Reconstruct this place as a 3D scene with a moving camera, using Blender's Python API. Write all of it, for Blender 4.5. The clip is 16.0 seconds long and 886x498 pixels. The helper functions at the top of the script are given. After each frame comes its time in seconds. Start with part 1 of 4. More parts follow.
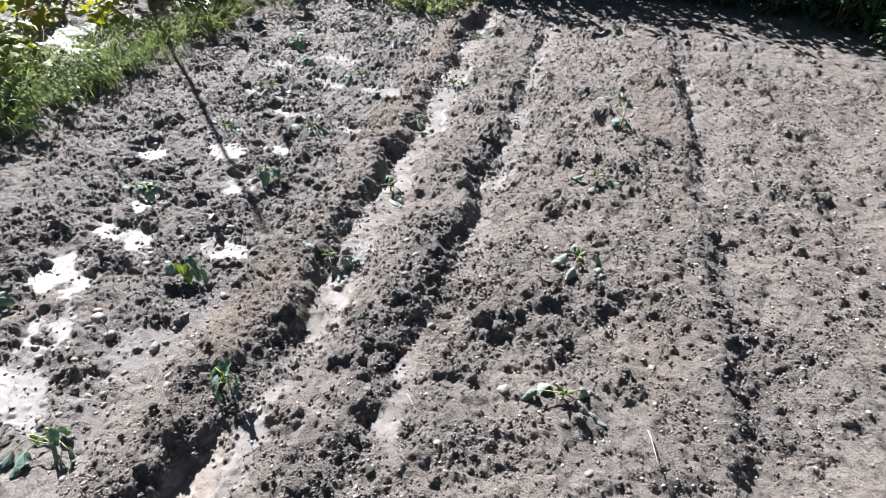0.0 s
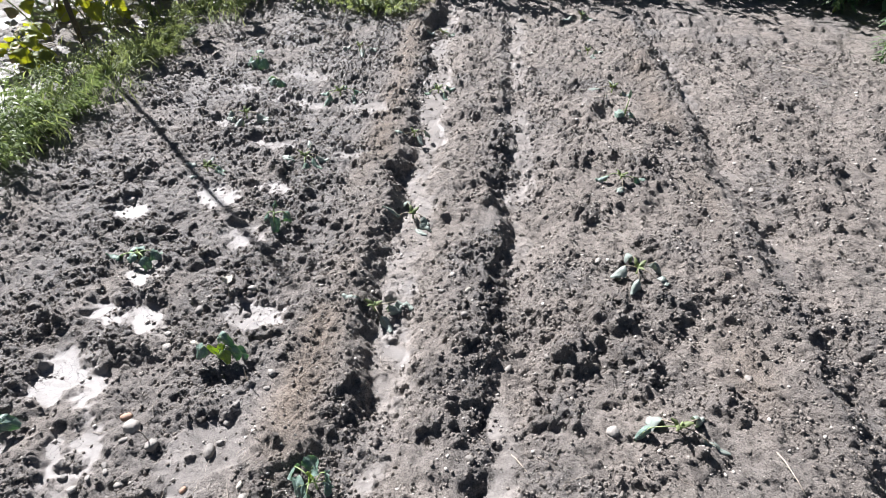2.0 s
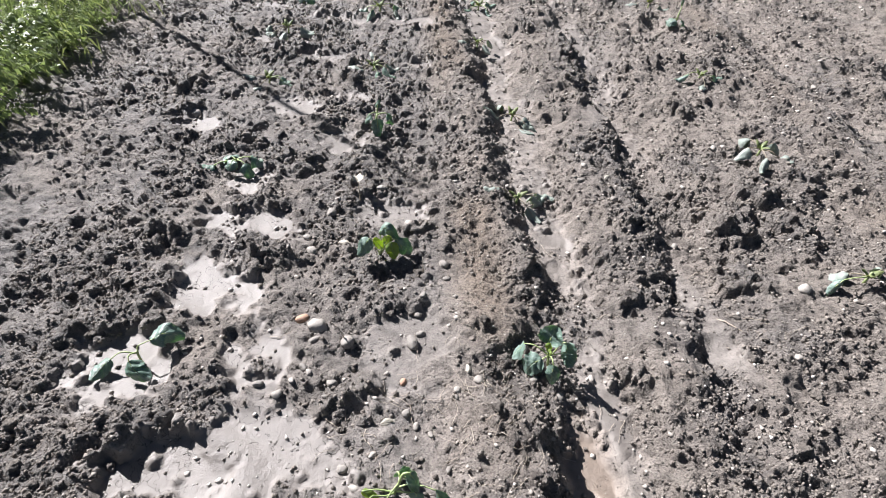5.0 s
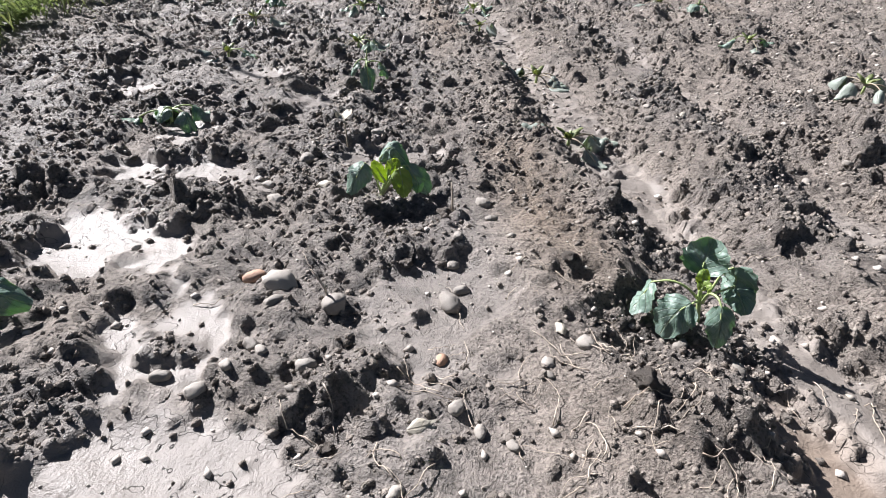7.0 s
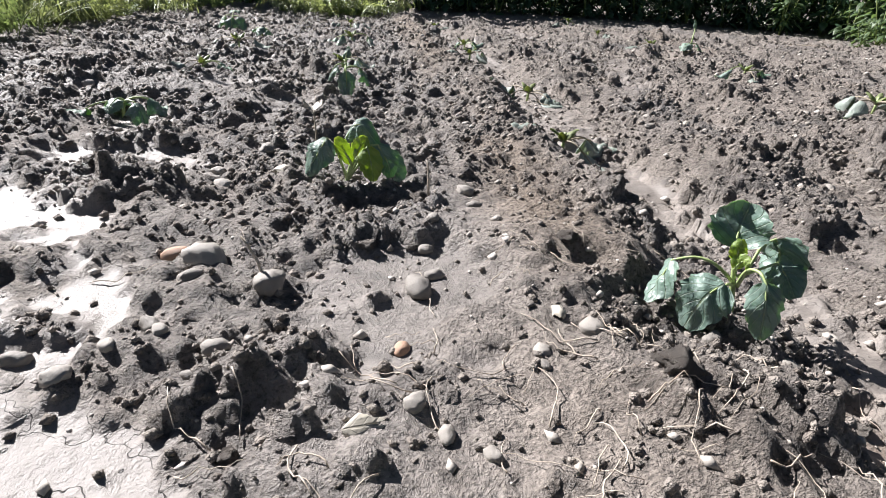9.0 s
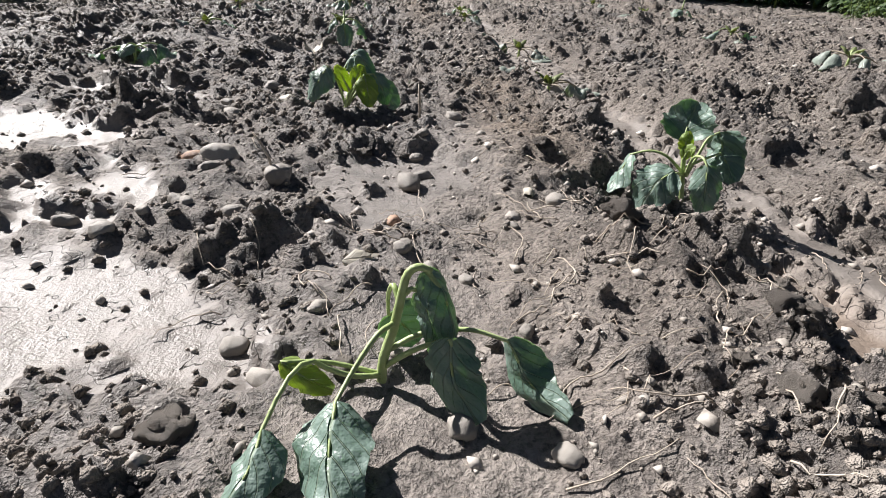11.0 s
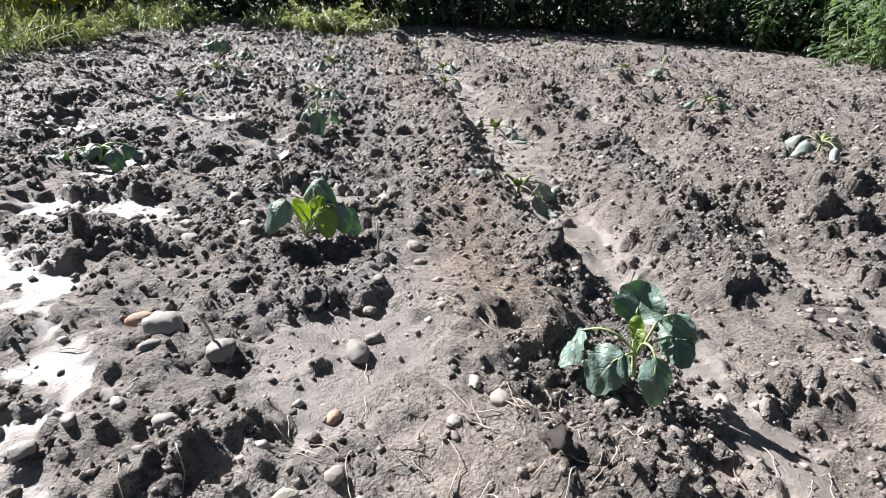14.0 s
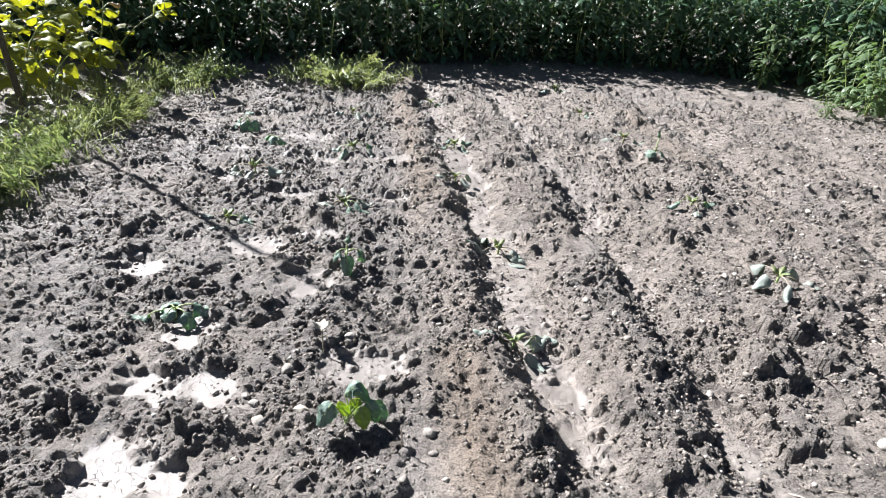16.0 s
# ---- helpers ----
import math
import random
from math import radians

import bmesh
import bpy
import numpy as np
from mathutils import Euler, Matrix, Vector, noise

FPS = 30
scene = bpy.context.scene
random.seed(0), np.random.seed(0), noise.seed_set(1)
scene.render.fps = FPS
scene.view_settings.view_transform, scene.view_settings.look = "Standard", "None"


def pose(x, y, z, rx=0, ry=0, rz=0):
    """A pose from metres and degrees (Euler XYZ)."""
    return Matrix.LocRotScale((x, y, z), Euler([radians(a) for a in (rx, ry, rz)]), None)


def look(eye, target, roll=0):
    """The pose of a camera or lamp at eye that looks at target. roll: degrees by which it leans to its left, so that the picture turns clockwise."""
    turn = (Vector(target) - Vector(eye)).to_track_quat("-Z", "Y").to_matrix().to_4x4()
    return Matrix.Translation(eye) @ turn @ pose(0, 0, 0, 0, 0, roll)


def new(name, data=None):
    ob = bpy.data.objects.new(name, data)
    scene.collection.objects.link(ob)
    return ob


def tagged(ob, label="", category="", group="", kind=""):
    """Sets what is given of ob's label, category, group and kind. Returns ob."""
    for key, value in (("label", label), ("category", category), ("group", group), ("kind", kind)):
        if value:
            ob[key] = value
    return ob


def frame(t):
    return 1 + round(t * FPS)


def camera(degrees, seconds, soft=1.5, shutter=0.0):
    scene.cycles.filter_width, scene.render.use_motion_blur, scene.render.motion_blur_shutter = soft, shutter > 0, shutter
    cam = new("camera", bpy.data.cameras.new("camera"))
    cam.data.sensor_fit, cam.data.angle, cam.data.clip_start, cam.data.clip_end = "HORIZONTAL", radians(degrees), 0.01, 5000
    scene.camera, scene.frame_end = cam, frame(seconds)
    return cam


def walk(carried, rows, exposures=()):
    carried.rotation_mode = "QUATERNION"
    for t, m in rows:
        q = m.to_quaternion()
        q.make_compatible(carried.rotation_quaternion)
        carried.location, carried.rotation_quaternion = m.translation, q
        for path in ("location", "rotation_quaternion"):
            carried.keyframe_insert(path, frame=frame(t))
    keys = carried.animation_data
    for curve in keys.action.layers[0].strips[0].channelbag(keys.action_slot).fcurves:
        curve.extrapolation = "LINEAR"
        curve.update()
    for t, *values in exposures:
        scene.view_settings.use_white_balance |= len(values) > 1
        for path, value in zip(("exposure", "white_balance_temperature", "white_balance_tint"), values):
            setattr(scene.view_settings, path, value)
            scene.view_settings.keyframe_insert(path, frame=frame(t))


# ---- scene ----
cam = camera(77.3, 16.0, soft=0.9)
SUN, SKY = 5.0, 0.016
METRES, EYE, TILT, LEAN, TURN = 3.85, 1.751, -40.8, -3.15, 22.0
ROWS = [
    (0.0, 0.0, 0.0, 0.0, 0.0, 0.0, -0.0),
    (0.5, -0.0255, 0.0238, 0.0162, -0.76, 0.04, 1.78),
    (1.0, -0.0475, 0.0425, 0.0395, -2.22, 0.27, 4.79),
    (1.5, -0.069, 0.057, 0.0506, -3.95, -0.69, 6.28),
    (2.0, -0.1215, 0.0656, 0.058, -6.47, -1.52, 7.76),
    (2.5, -0.1795, 0.0774, 0.062, -8.93, -2.3, 10.19),
    (3.0, -0.2107, 0.0827, 0.054, -10.47, -3.14, 8.56),
    (3.5, -0.2374, 0.0887, 0.0453, -10.56, -3.8, 7.5),
    (4.0, -0.292, 0.095, 0.0359, -12.32, -4.94, 9.35),
    (4.5, -0.3361, 0.1078, 0.0234, -14.28, -5.94, 10.21),
    (7.0, -0.3608, 0.3258, -0.0956, -16.27, 4.82, 14.62),
    (7.5, -0.3609, 0.3465, -0.1035, -16.4, 5.88, 14.95),
    (8.0, -0.3507, 0.3654, -0.1102, -17.13, 8.17, 14.42),
    (8.5, -0.3397, 0.3747, -0.1126, -17.33, 9.32, 14.42),
    (9.0, -0.3446, 0.3749, -0.1237, -17.21, 10.83, 13.8),
    (11.5, -0.3508, 0.3542, -0.1645, -17.37, 8.97, 13.82),
    (12.0, -0.3346, 0.3546, -0.1547, -18.14, 8.85, 14.11),
    (12.5, -0.3254, 0.3565, -0.1402, -18.57, 9.3, 14.27),
    (13.0, -0.3227, 0.3564, -0.1319, -18.87, 9.69, 14.29),
    (13.5, -0.3266, 0.3517, -0.121, -18.66, 10.13, 14.1),
    (14.0, -0.3278, 0.3425, -0.1082, -18.03, 10.79, 13.89),
    (14.5, -0.3291, 0.3291, -0.0913, -18.01, 11.3, 13.52),
    (15.0, -0.329, 0.2933, -0.0519, -18.05, 10.7, 13.68),
    (15.5, -0.3278, 0.2567, -0.0156, -17.49, 9.95, 13.95),
    (16.0, -0.3316, 0.2301, 0.0099, -16.84, 8.9, 13.3),
]
walk(cam, [(t, pose(0, 0, EYE, TILT, LEAN, TURN) @ pose(METRES * x, METRES * y, METRES * z, 90 + pitch, roll, yaw)) for t, x, y, z, yaw, pitch, roll in ROWS],
     exposures=[(0, 1.54, 6000, 12), (4.5, 1.46, 6150, 13), (7, 1.4, 6230, 13.5), (9, 1.4, 6280, 12.5), (11.5, 1.06, 6450, 12), (13, 1.3, 6320, 12), (16, 1.78, 6120, 11)])

# ---- world and sun ----
SUN_AZ = Vector((-0.783, 0.622, 0.0)).normalized()
SUN_EL = radians(36)
world = bpy.data.worlds.new("world")
scene.world = world
world.use_nodes = True
wn = world.node_tree
sky = wn.nodes.new("ShaderNodeTexSky")
sky.sky_type, sky.sun_disc = "NISHITA", False
sky.sun_elevation = SUN_EL
sky.sun_rotation = math.atan2(SUN_AZ.x, SUN_AZ.y)
wn.links.new(sky.outputs[0], wn.nodes["Background"].inputs[0])
wn.nodes["Background"].inputs[1].default_value = SKY
sun = new("sun", bpy.data.lights.new("sun", "SUN"))
sun.data.energy, sun.data.angle, sun.data.color = SUN, radians(0.6), (1.0, 0.965, 0.93)
sun.matrix_world = look((0, 0, 20), Vector((0, 0, 20)) - (SUN_AZ * math.cos(SUN_EL) + Vector((0, 0, math.sin(SUN_EL)))))

# ---- materials ----


class Mat:
    """A node material with short ways to add nodes."""

    def __init__(self, name):
        self.m = bpy.data.materials.new(name)
        self.m.use_nodes = True
        self.t = self.m.node_tree
        self.b = self.t.nodes["Principled BSDF"]
        self.out = self.t.nodes["Material Output"]

    def node(self, kind, **props):
        n = self.t.nodes.new(kind)
        ins = props.pop("ins", {})
        if kind == "ShaderNodeMix":
            n.data_type = props.pop("data_type", "RGBA")
        for k, v in props.items():
            if k == "operation":
                n.operation = v
            elif k == "blend_type":
                n.blend_type = v
            elif k == "feature":
                n.feature = v
            elif k == "attribute_name":
                n.attribute_name = v
        for k, v in ins.items():
            self.put(n.inputs[k], v)
        return n

    def put(self, socket, v):
        if hasattr(v, "links"):
            self.t.links.new(v, socket)
        elif isinstance(v, tuple) and len(v) == 3 and socket.type == "RGBA":
            socket.default_value = (*v, 1)
        else:
            socket.default_value = v

    def coord(self):
        return self.node("ShaderNodeTexCoord").outputs["Object"]

    def noise(self, vec, scale, detail=4.0, rough=0.55):
        return self.node("ShaderNodeTexNoise", ins={"Vector": vec, "Scale": scale, "Detail": detail, "Roughness": rough}).outputs["Fac"]

    def remap(self, v, a, b, c=0.0, d=1.0):
        n = self.node("ShaderNodeMapRange", ins={0: v, 1: a, 2: b, 3: c, 4: d})
        return n.outputs[0]

    def math(self, op, a, b=0.0):
        return self.node("ShaderNodeMath", operation=op, ins={0: a, 1: b}).outputs[0]

    def mix(self, f, a, b, kind="MIX"):
        return self.node("ShaderNodeMix", blend_type=kind, ins={0: f, 6: a, 7: b}).outputs[2]

    def attr(self, name):
        return self.node("ShaderNodeAttribute", attribute_name=name).outputs["Fac"]

    def bump(self, h, strength, dist, under=None):
        ins = {"Height": h, "Strength": strength, "Distance": dist}
        if under is not None:
            ins["Normal"] = under
        return self.node("ShaderNodeBump", ins=ins).outputs[0]

    def set(self, **k):
        for a, v in k.items():
            self.put(self.b.inputs[a.replace("_", " ")], v)
        return self.m


def soil_material():
    s = Mat("soil")
    p = s.coord()
    silt, damp, sand, even = s.attr("silt"), s.attr("damp"), s.attr("sand"), s.attr("smooth")
    big, mid, fine = s.noise(p, 2.3, 5), s.noise(p, 22, 6, 0.65), s.noise(p, 170, 4, 0.7)
    dry = s.mix(s.remap(mid, 0.3, 0.7), (0.23, 0.198, 0.171), (0.45, 0.395, 0.345))
    brown = s.mix(s.remap(fine, 0.35, 0.65), (0.21, 0.165, 0.127), (0.37, 0.30, 0.235))
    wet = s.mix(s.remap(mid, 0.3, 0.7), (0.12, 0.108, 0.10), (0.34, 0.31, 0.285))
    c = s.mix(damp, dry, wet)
    c = s.mix(sand, c, brown)
    grains = s.node("ShaderNodeTexVoronoi", ins={"Vector": p, "Scale": 140.0})
    c = s.mix(s.math("MULTIPLY", s.remap(grains.outputs["Distance"], 0.32, 0.18), 0.35), c, (0.42, 0.37, 0.31))
    mud = s.mix(s.remap(s.noise(p, 9, 5, 0.6), 0.35, 0.7), (0.165, 0.147, 0.131), (0.255, 0.231, 0.209))
    mud = s.mix(s.remap(fine, 0.55, 0.75, 0, 0.35), mud, (0.16, 0.14, 0.12))
    mud = s.mix(s.attr("brown"), mud, s.mix(s.remap(mid, 0.35, 0.65), (0.18, 0.141, 0.112), (0.26, 0.21, 0.168)))
    warp = s.node("ShaderNodeVectorMath", operation="ADD", ins={0: p, 1: s.node("ShaderNodeTexNoise", ins={"Vector": p, "Scale": 14.0, "Detail": 3.0}).outputs["Color"]}).outputs[0]
    cells = s.node("ShaderNodeTexVoronoi", feature="DISTANCE_TO_EDGE", ins={"Vector": warp, "Scale": 2.6}).outputs["Distance"]
    crack = s.math("MULTIPLY", s.remap(cells, 0.011, 0.003), s.remap(s.noise(p, 6.0, 2), 0.45, 0.53))
    crack = s.math("MULTIPLY", crack, s.remap(even, 0.3, 0.6))
    # crevice shade put into the colour: bump hollows blackened, crests paled
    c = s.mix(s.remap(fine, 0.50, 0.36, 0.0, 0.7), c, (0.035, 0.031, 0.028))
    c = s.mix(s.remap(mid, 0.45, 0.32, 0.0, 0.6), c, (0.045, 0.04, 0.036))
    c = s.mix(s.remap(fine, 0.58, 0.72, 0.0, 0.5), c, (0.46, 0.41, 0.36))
    c = s.mix(silt, c, mud)
    c = s.mix(crack, c, (0.03, 0.026, 0.022))
    c = s.mix(s.remap(big, 0.35, 0.7, 0.0, 0.22), c, (0.10, 0.085, 0.07))
    tiny = s.noise(p, 420, 3, 0.7)
    h1 = s.math("ADD", s.math("ADD", s.math("MULTIPLY", mid, 0.75), s.math("MULTIPLY", fine, 0.6)), s.math("MULTIPLY", tiny, 0.22))
    rough_soil = s.bump(h1, 1.0, 0.034)
    n2 = s.bump(s.math("SUBTRACT", s.math("ADD", s.noise(p, 60, 4), s.math("MULTIPLY", s.noise(p, 260, 3, 0.7), 0.7)), s.math("MULTIPLY", crack, 3.0)), 0.6, 0.0045)
    nm = s.node("ShaderNodeMix", data_type="VECTOR", ins={0: even, 4: rough_soil, 5: n2})
    r = s.math("SUBTRACT", s.remap(mid, 0.3, 0.7, 0.75, 0.95), s.math("MULTIPLY", damp, 0.27))
    r = s.node("ShaderNodeMix", data_type="FLOAT", ins={0: silt, 2: r, 3: s.remap(s.noise(p, 18, 4), 0.3, 0.7, 0.38, 0.58)}).outputs[0]
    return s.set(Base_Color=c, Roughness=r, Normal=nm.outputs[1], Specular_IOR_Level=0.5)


def clod_material():
    s = Mat("clod_soil")
    p = s.coord()
    geo = s.node("ShaderNodeNewGeometry")
    info = s.node("ShaderNodeObjectInfo")
    r = s.math("FRACT", s.math("ADD", geo.outputs["Random Per Island"], info.outputs["Random"]))
    a = s.mix(r, (0.13, 0.114, 0.10), (0.37, 0.33, 0.29))
    c = s.mix(s.remap(s.noise(p, 90, 5, 0.7), 0.35, 0.7, 0, 0.6), a, (0.27, 0.23, 0.19))
    return s.set(Base_Color=c, Roughness=0.8, Normal=s.bump(s.math("ADD", s.noise(p, 60, 4, 0.7), s.math("MULTIPLY", s.noise(p, 240, 3, 0.7), 0.5)), 1.0, 0.012))


def stone_material(name, lo, hi):
    s = Mat(name)
    p = s.coord()
    geo = s.node("ShaderNodeNewGeometry")
    info = s.node("ShaderNodeObjectInfo")
    r = s.math("FRACT", s.math("ADD", geo.outputs["Random Per Island"], info.outputs["Random"]))
    c = s.mix(r, lo, hi)
    c = s.mix(s.remap(s.noise(p, 55, 5, 0.7), 0.45, 0.7, 0, 0.55), c, (0.16, 0.13, 0.105))
    c = s.mix(s.remap(s.noise(p, 210, 2), 0.6, 0.7, 0, 0.5), c, (0.5, 0.47, 0.42))
    return s.set(Base_Color=c, Roughness=s.remap(s.noise(p, 30, 3), 0.3, 0.7, 0.5, 0.8), Normal=s.bump(s.noise(p, 120, 4), 0.35, 0.004))


def leaf_material(name, lo, hi, vein, trans, rough=0.42, glow=0.35, bump=0.5):
    """Leaf tissue: veins from the blade's own coordinates, light that passes through, a waxy sheen."""
    s = Mat(name)
    p = s.coord()
    info = s.node("ShaderNodeObjectInfo")
    c = s.mix(s.remap(s.noise(p, 35, 4), 0.3, 0.7), lo, hi)
    c = s.mix(s.math("MULTIPLY", info.outputs["Random"], 0.4), c, hi)
    u, v = s.attr("leaf_u"), s.attr("leaf_v")
    au = s.math("ABSOLUTE", u)
    rib = s.remap(au, 0.07, 0.02)
    side = s.math("ABSOLUTE", s.math("SUBTRACT", s.math("FRACT", s.math("MULTIPLY", s.math("SUBTRACT", v, s.math("MULTIPLY", au, 0.45)), 5.0)), 0.5))
    veins = s.math("MAXIMUM", rib, s.math("MULTIPLY", s.remap(side, 0.07, 0.02), 0.7))
    c = s.mix(s.math("MULTIPLY", veins, 0.75), c, vein)
    nrm = s.bump(s.math("ADD", s.noise(p, 45, 4), s.math("MULTIPLY", veins, 0.4)), bump, 0.006)
    s.set(Base_Color=c, Roughness=rough, Normal=nrm, Specular_IOR_Level=0.5)
    tr = s.node("ShaderNodeBsdfTranslucent", ins={"Color": s.mix(0.75, c, trans, "MIX"), "Normal": nrm})
    mx = s.node("ShaderNodeMixShader", ins={0: glow, 1: s.b.outputs[0], 2: tr.outputs[0]})
    s.t.links.new(mx.outputs[0], s.out.inputs["Surface"])
    return s.m


def fibre_material(name, lo, hi, rough=0.7):
    s = Mat(name)
    p = s.coord()
    info = s.node("ShaderNodeObjectInfo")
    c = s.mix(s.remap(s.noise(p, 60, 4), 0.3, 0.7), lo, hi)
    c = s.mix(s.math("MULTIPLY", info.outputs["Random"], 0.5), c, lo)
    return s.set(Base_Color=c, Roughness=rough, Normal=s.bump(s.noise(p, 140, 3), 0.4, 0.003))


SOIL = soil_material()
CLOD = clod_material()
STONE = stone_material("river_stone", (0.20, 0.185, 0.165), (0.40, 0.37, 0.33))
PEBBLE = stone_material("pale_pebble", (0.30, 0.275, 0.24), (0.58, 0.54, 0.49))
STONE_RED = stone_material("red_stone", (0.36, 0.20, 0.13), (0.48, 0.30, 0.20))
LEAF_TOP = leaf_material("cabbage_leaf_top", (0.13, 0.22, 0.165), (0.29, 0.38, 0.345), (0.42, 0.52, 0.38), (0.24, 0.48, 0.05), 0.40, 0.34, 1.0)
LEAF_UNDER = leaf_material("cabbage_leaf_under", (0.27, 0.345, 0.325), (0.40, 0.47, 0.46), (0.46, 0.54, 0.45), (0.24, 0.48, 0.06), 0.42, 0.33, 1.0)
LEAF_FRESH = leaf_material("cabbage_heart_leaf", (0.22, 0.33, 0.08), (0.36, 0.46, 0.16), (0.46, 0.54, 0.24), (0.62, 0.78, 0.06), 0.45, 0.5, 0.9)
LEAF_LIMP = leaf_material("limp_leaf", (0.24, 0.29, 0.25), (0.38, 0.43, 0.39), (0.44, 0.48, 0.40), (0.34, 0.42, 0.18), 0.42, 0.3)
LEAF_DEAD = leaf_material("dead_leaf", (0.40, 0.37, 0.30), (0.55, 0.52, 0.45), (0.42, 0.38, 0.30), (0.45, 0.40, 0.28), 0.6, 0.2)
STEM = fibre_material("cabbage_stem", (0.28, 0.36, 0.13), (0.46, 0.55, 0.27), 0.45)
STEM_DEAD = fibre_material("dry_stem", (0.25, 0.21, 0.15), (0.42, 0.37, 0.28))
ROOT = fibre_material("dry_root", (0.34, 0.28, 0.22), (0.60, 0.53, 0.44))
WOOD = fibre_material("stake_wood", (0.06, 0.045, 0.033), (0.13, 0.10, 0.075))
WEED = leaf_material("weed_leaf", (0.12, 0.165, 0.06), (0.27, 0.31, 0.145), (0.27, 0.31, 0.15), (0.46, 0.53, 0.15), 0.5, 0.38)
WEED_DARK = leaf_material("weed_leaf_dark", (0.075, 0.12, 0.05), (0.18, 0.235, 0.11), (0.22, 0.27, 0.13), (0.30, 0.40, 0.10), 0.45, 0.32)
WEED_STEM = fibre_material("weed_stem", (0.14, 0.19, 0.06), (0.25, 0.30, 0.10), 0.6)
HEDGE = leaf_material("crop_leaf", (0.028, 0.066, 0.036), (0.078, 0.14, 0.078), (0.11, 0.17, 0.095), (0.13, 0.25, 0.06), 0.32, 0.2)
PEPPER = leaf_material("pepper_leaf", (0.06, 0.105, 0.05), (0.135, 0.195, 0.10), (0.19, 0.25, 0.13), (0.26, 0.40, 0.09), 0.40, 0.32)
VINE = leaf_material("vine_leaf", (0.14, 0.19, 0.06), (0.27, 0.31, 0.12), (0.36, 0.38, 0.18), (0.85, 0.85, 0.10), 0.45, 0.6)
VINE_DRY = leaf_material("vine_leaf_dry", (0.28, 0.23, 0.13), (0.42, 0.36, 0.24), (0.40, 0.35, 0.24), (0.5, 0.36, 0.12), 0.6, 0.3)

# ---- the ground's relief ----
RNG = np.random.RandomState(7)
TABLE = RNG.rand(512, 512)


def value_noise(x, y, cell, seed=0):
    """Smooth value noise, -1 to 1, of that cell size in metres."""
    u, v = x / cell + 37.3 * seed, y / cell + 91.7 * seed
    iu, iv = np.floor(u).astype(int), np.floor(v).astype(int)
    fu, fv = u - iu, v - iv
    fu, fv = fu * fu * (3 - 2 * fu), fv * fv * (3 - 2 * fv)
    a, b = TABLE[iu % 512, iv % 512], TABLE[(iu + 1) % 512, iv % 512]
    c, d = TABLE[iu % 512, (iv + 1) % 512], TABLE[(iu + 1) % 512, (iv + 1) % 512]
    return 2 * ((a * (1 - fu) + b * fu) * (1 - fv) + (c * (1 - fu) + d * fu) * fv) - 1


def axis(lo, hi, fine_lo, fine_hi, step, grow):
    """Grid lines: even in the middle, wider and wider outwards, out to the horizon."""
    mid = np.arange(fine_lo, fine_hi, step)
    up, s = [mid[-1]], step
    while up[-1] < 300:
        s = step + grow * (up[-1] - fine_hi) if up[-1] < hi else s * 1.5
        up.append(up[-1] + s)
    down, s = [mid[0]], step
    while down[-1] > -300:
        s = step + grow * (fine_lo - down[-1]) if down[-1] > lo else s * 1.5
        down.append(down[-1] - s)
    return np.array(down[:0:-1] + list(mid) + up[1:])


def furrow_1(y):
    return np.interp(y, [0, 0.64, 1.13, 1.62, 1.95, 2.66, 3.75, 4.98, 6], [-0.86, -0.91, -0.99, -1.05, -1.10, -1.18, -1.33, -1.5, -1.6])


def furrow_2(y):
    return np.interp(y, [0, 0.9, 1.32, 1.7, 2.4, 3.2, 4.2, 5.1, 6], [-0.42, -0.48, -0.52, -0.57, -0.60, -0.67, -0.80, -0.91, -1.0])


def furrow_3(y):
    return np.interp(y, [0, 1.55, 2.06, 2.62, 3.23, 4.0, 5.4, 6], [0.85, 0.72, 0.67, 0.57, 0.48, 0.40, 0.17, 0.1])


# dried silt in the hollows: centre, half width, half length
SILT = [
    (-2.11, 1.05, 0.12, 0.12), (-2.13, 1.36, 0.18, 0.08), (-1.60, 1.49, 0.12, 0.08), (-1.86, 0.52, 0.22, 0.14), (-2.25, 0.73, 0.12, 0.13),
    (-2.50, 1.99, 0.11, 0.07), (-2.14, 2.21, 0.12, 0.10), (-1.86, 1.94, 0.09, 0.11), (-2.17, 1.60, 0.06, 0.10), (-1.88, 0.80, 0.09, 0.09),
    (-1.49, 0.87, 0.11, 0.13), (-2.05, 0.45, 0.14, 0.08), (-2.28, 3.70, 0.15, 0.10), (-2.12, 2.76, 0.16, 0.06), (-1.73, 3.33, 0.14, 0.08),
    (-2.42, 2.92, 0.16, 0.06), (-1.90, 2.32, 0.11, 0.06), (-2.12, 3.28, 0.18, 0.06), (-2.62, 3.4, 0.12, 0.07), (-1.65, 2.75, 0.1, 0.06),
    (-3.72, 3.12, 0.15, 0.10), (-4.1, 2.95, 0.13, 0.10), (-3.66, 2.40, 0.14, 0.14), (-4.3, 3.45, 0.14, 0.12), (-3.8, 3.9, 0.12, 0.15),
    (-3.95, 2.05, 0.15, 0.12), (-4.5, 4.3, 0.18, 0.15), (-4.0, 3.5, 0.12, 0.1), (-3.85, 2.7, 0.11, 0.1), (-4.5, 2.9, 0.15, 0.12),
]

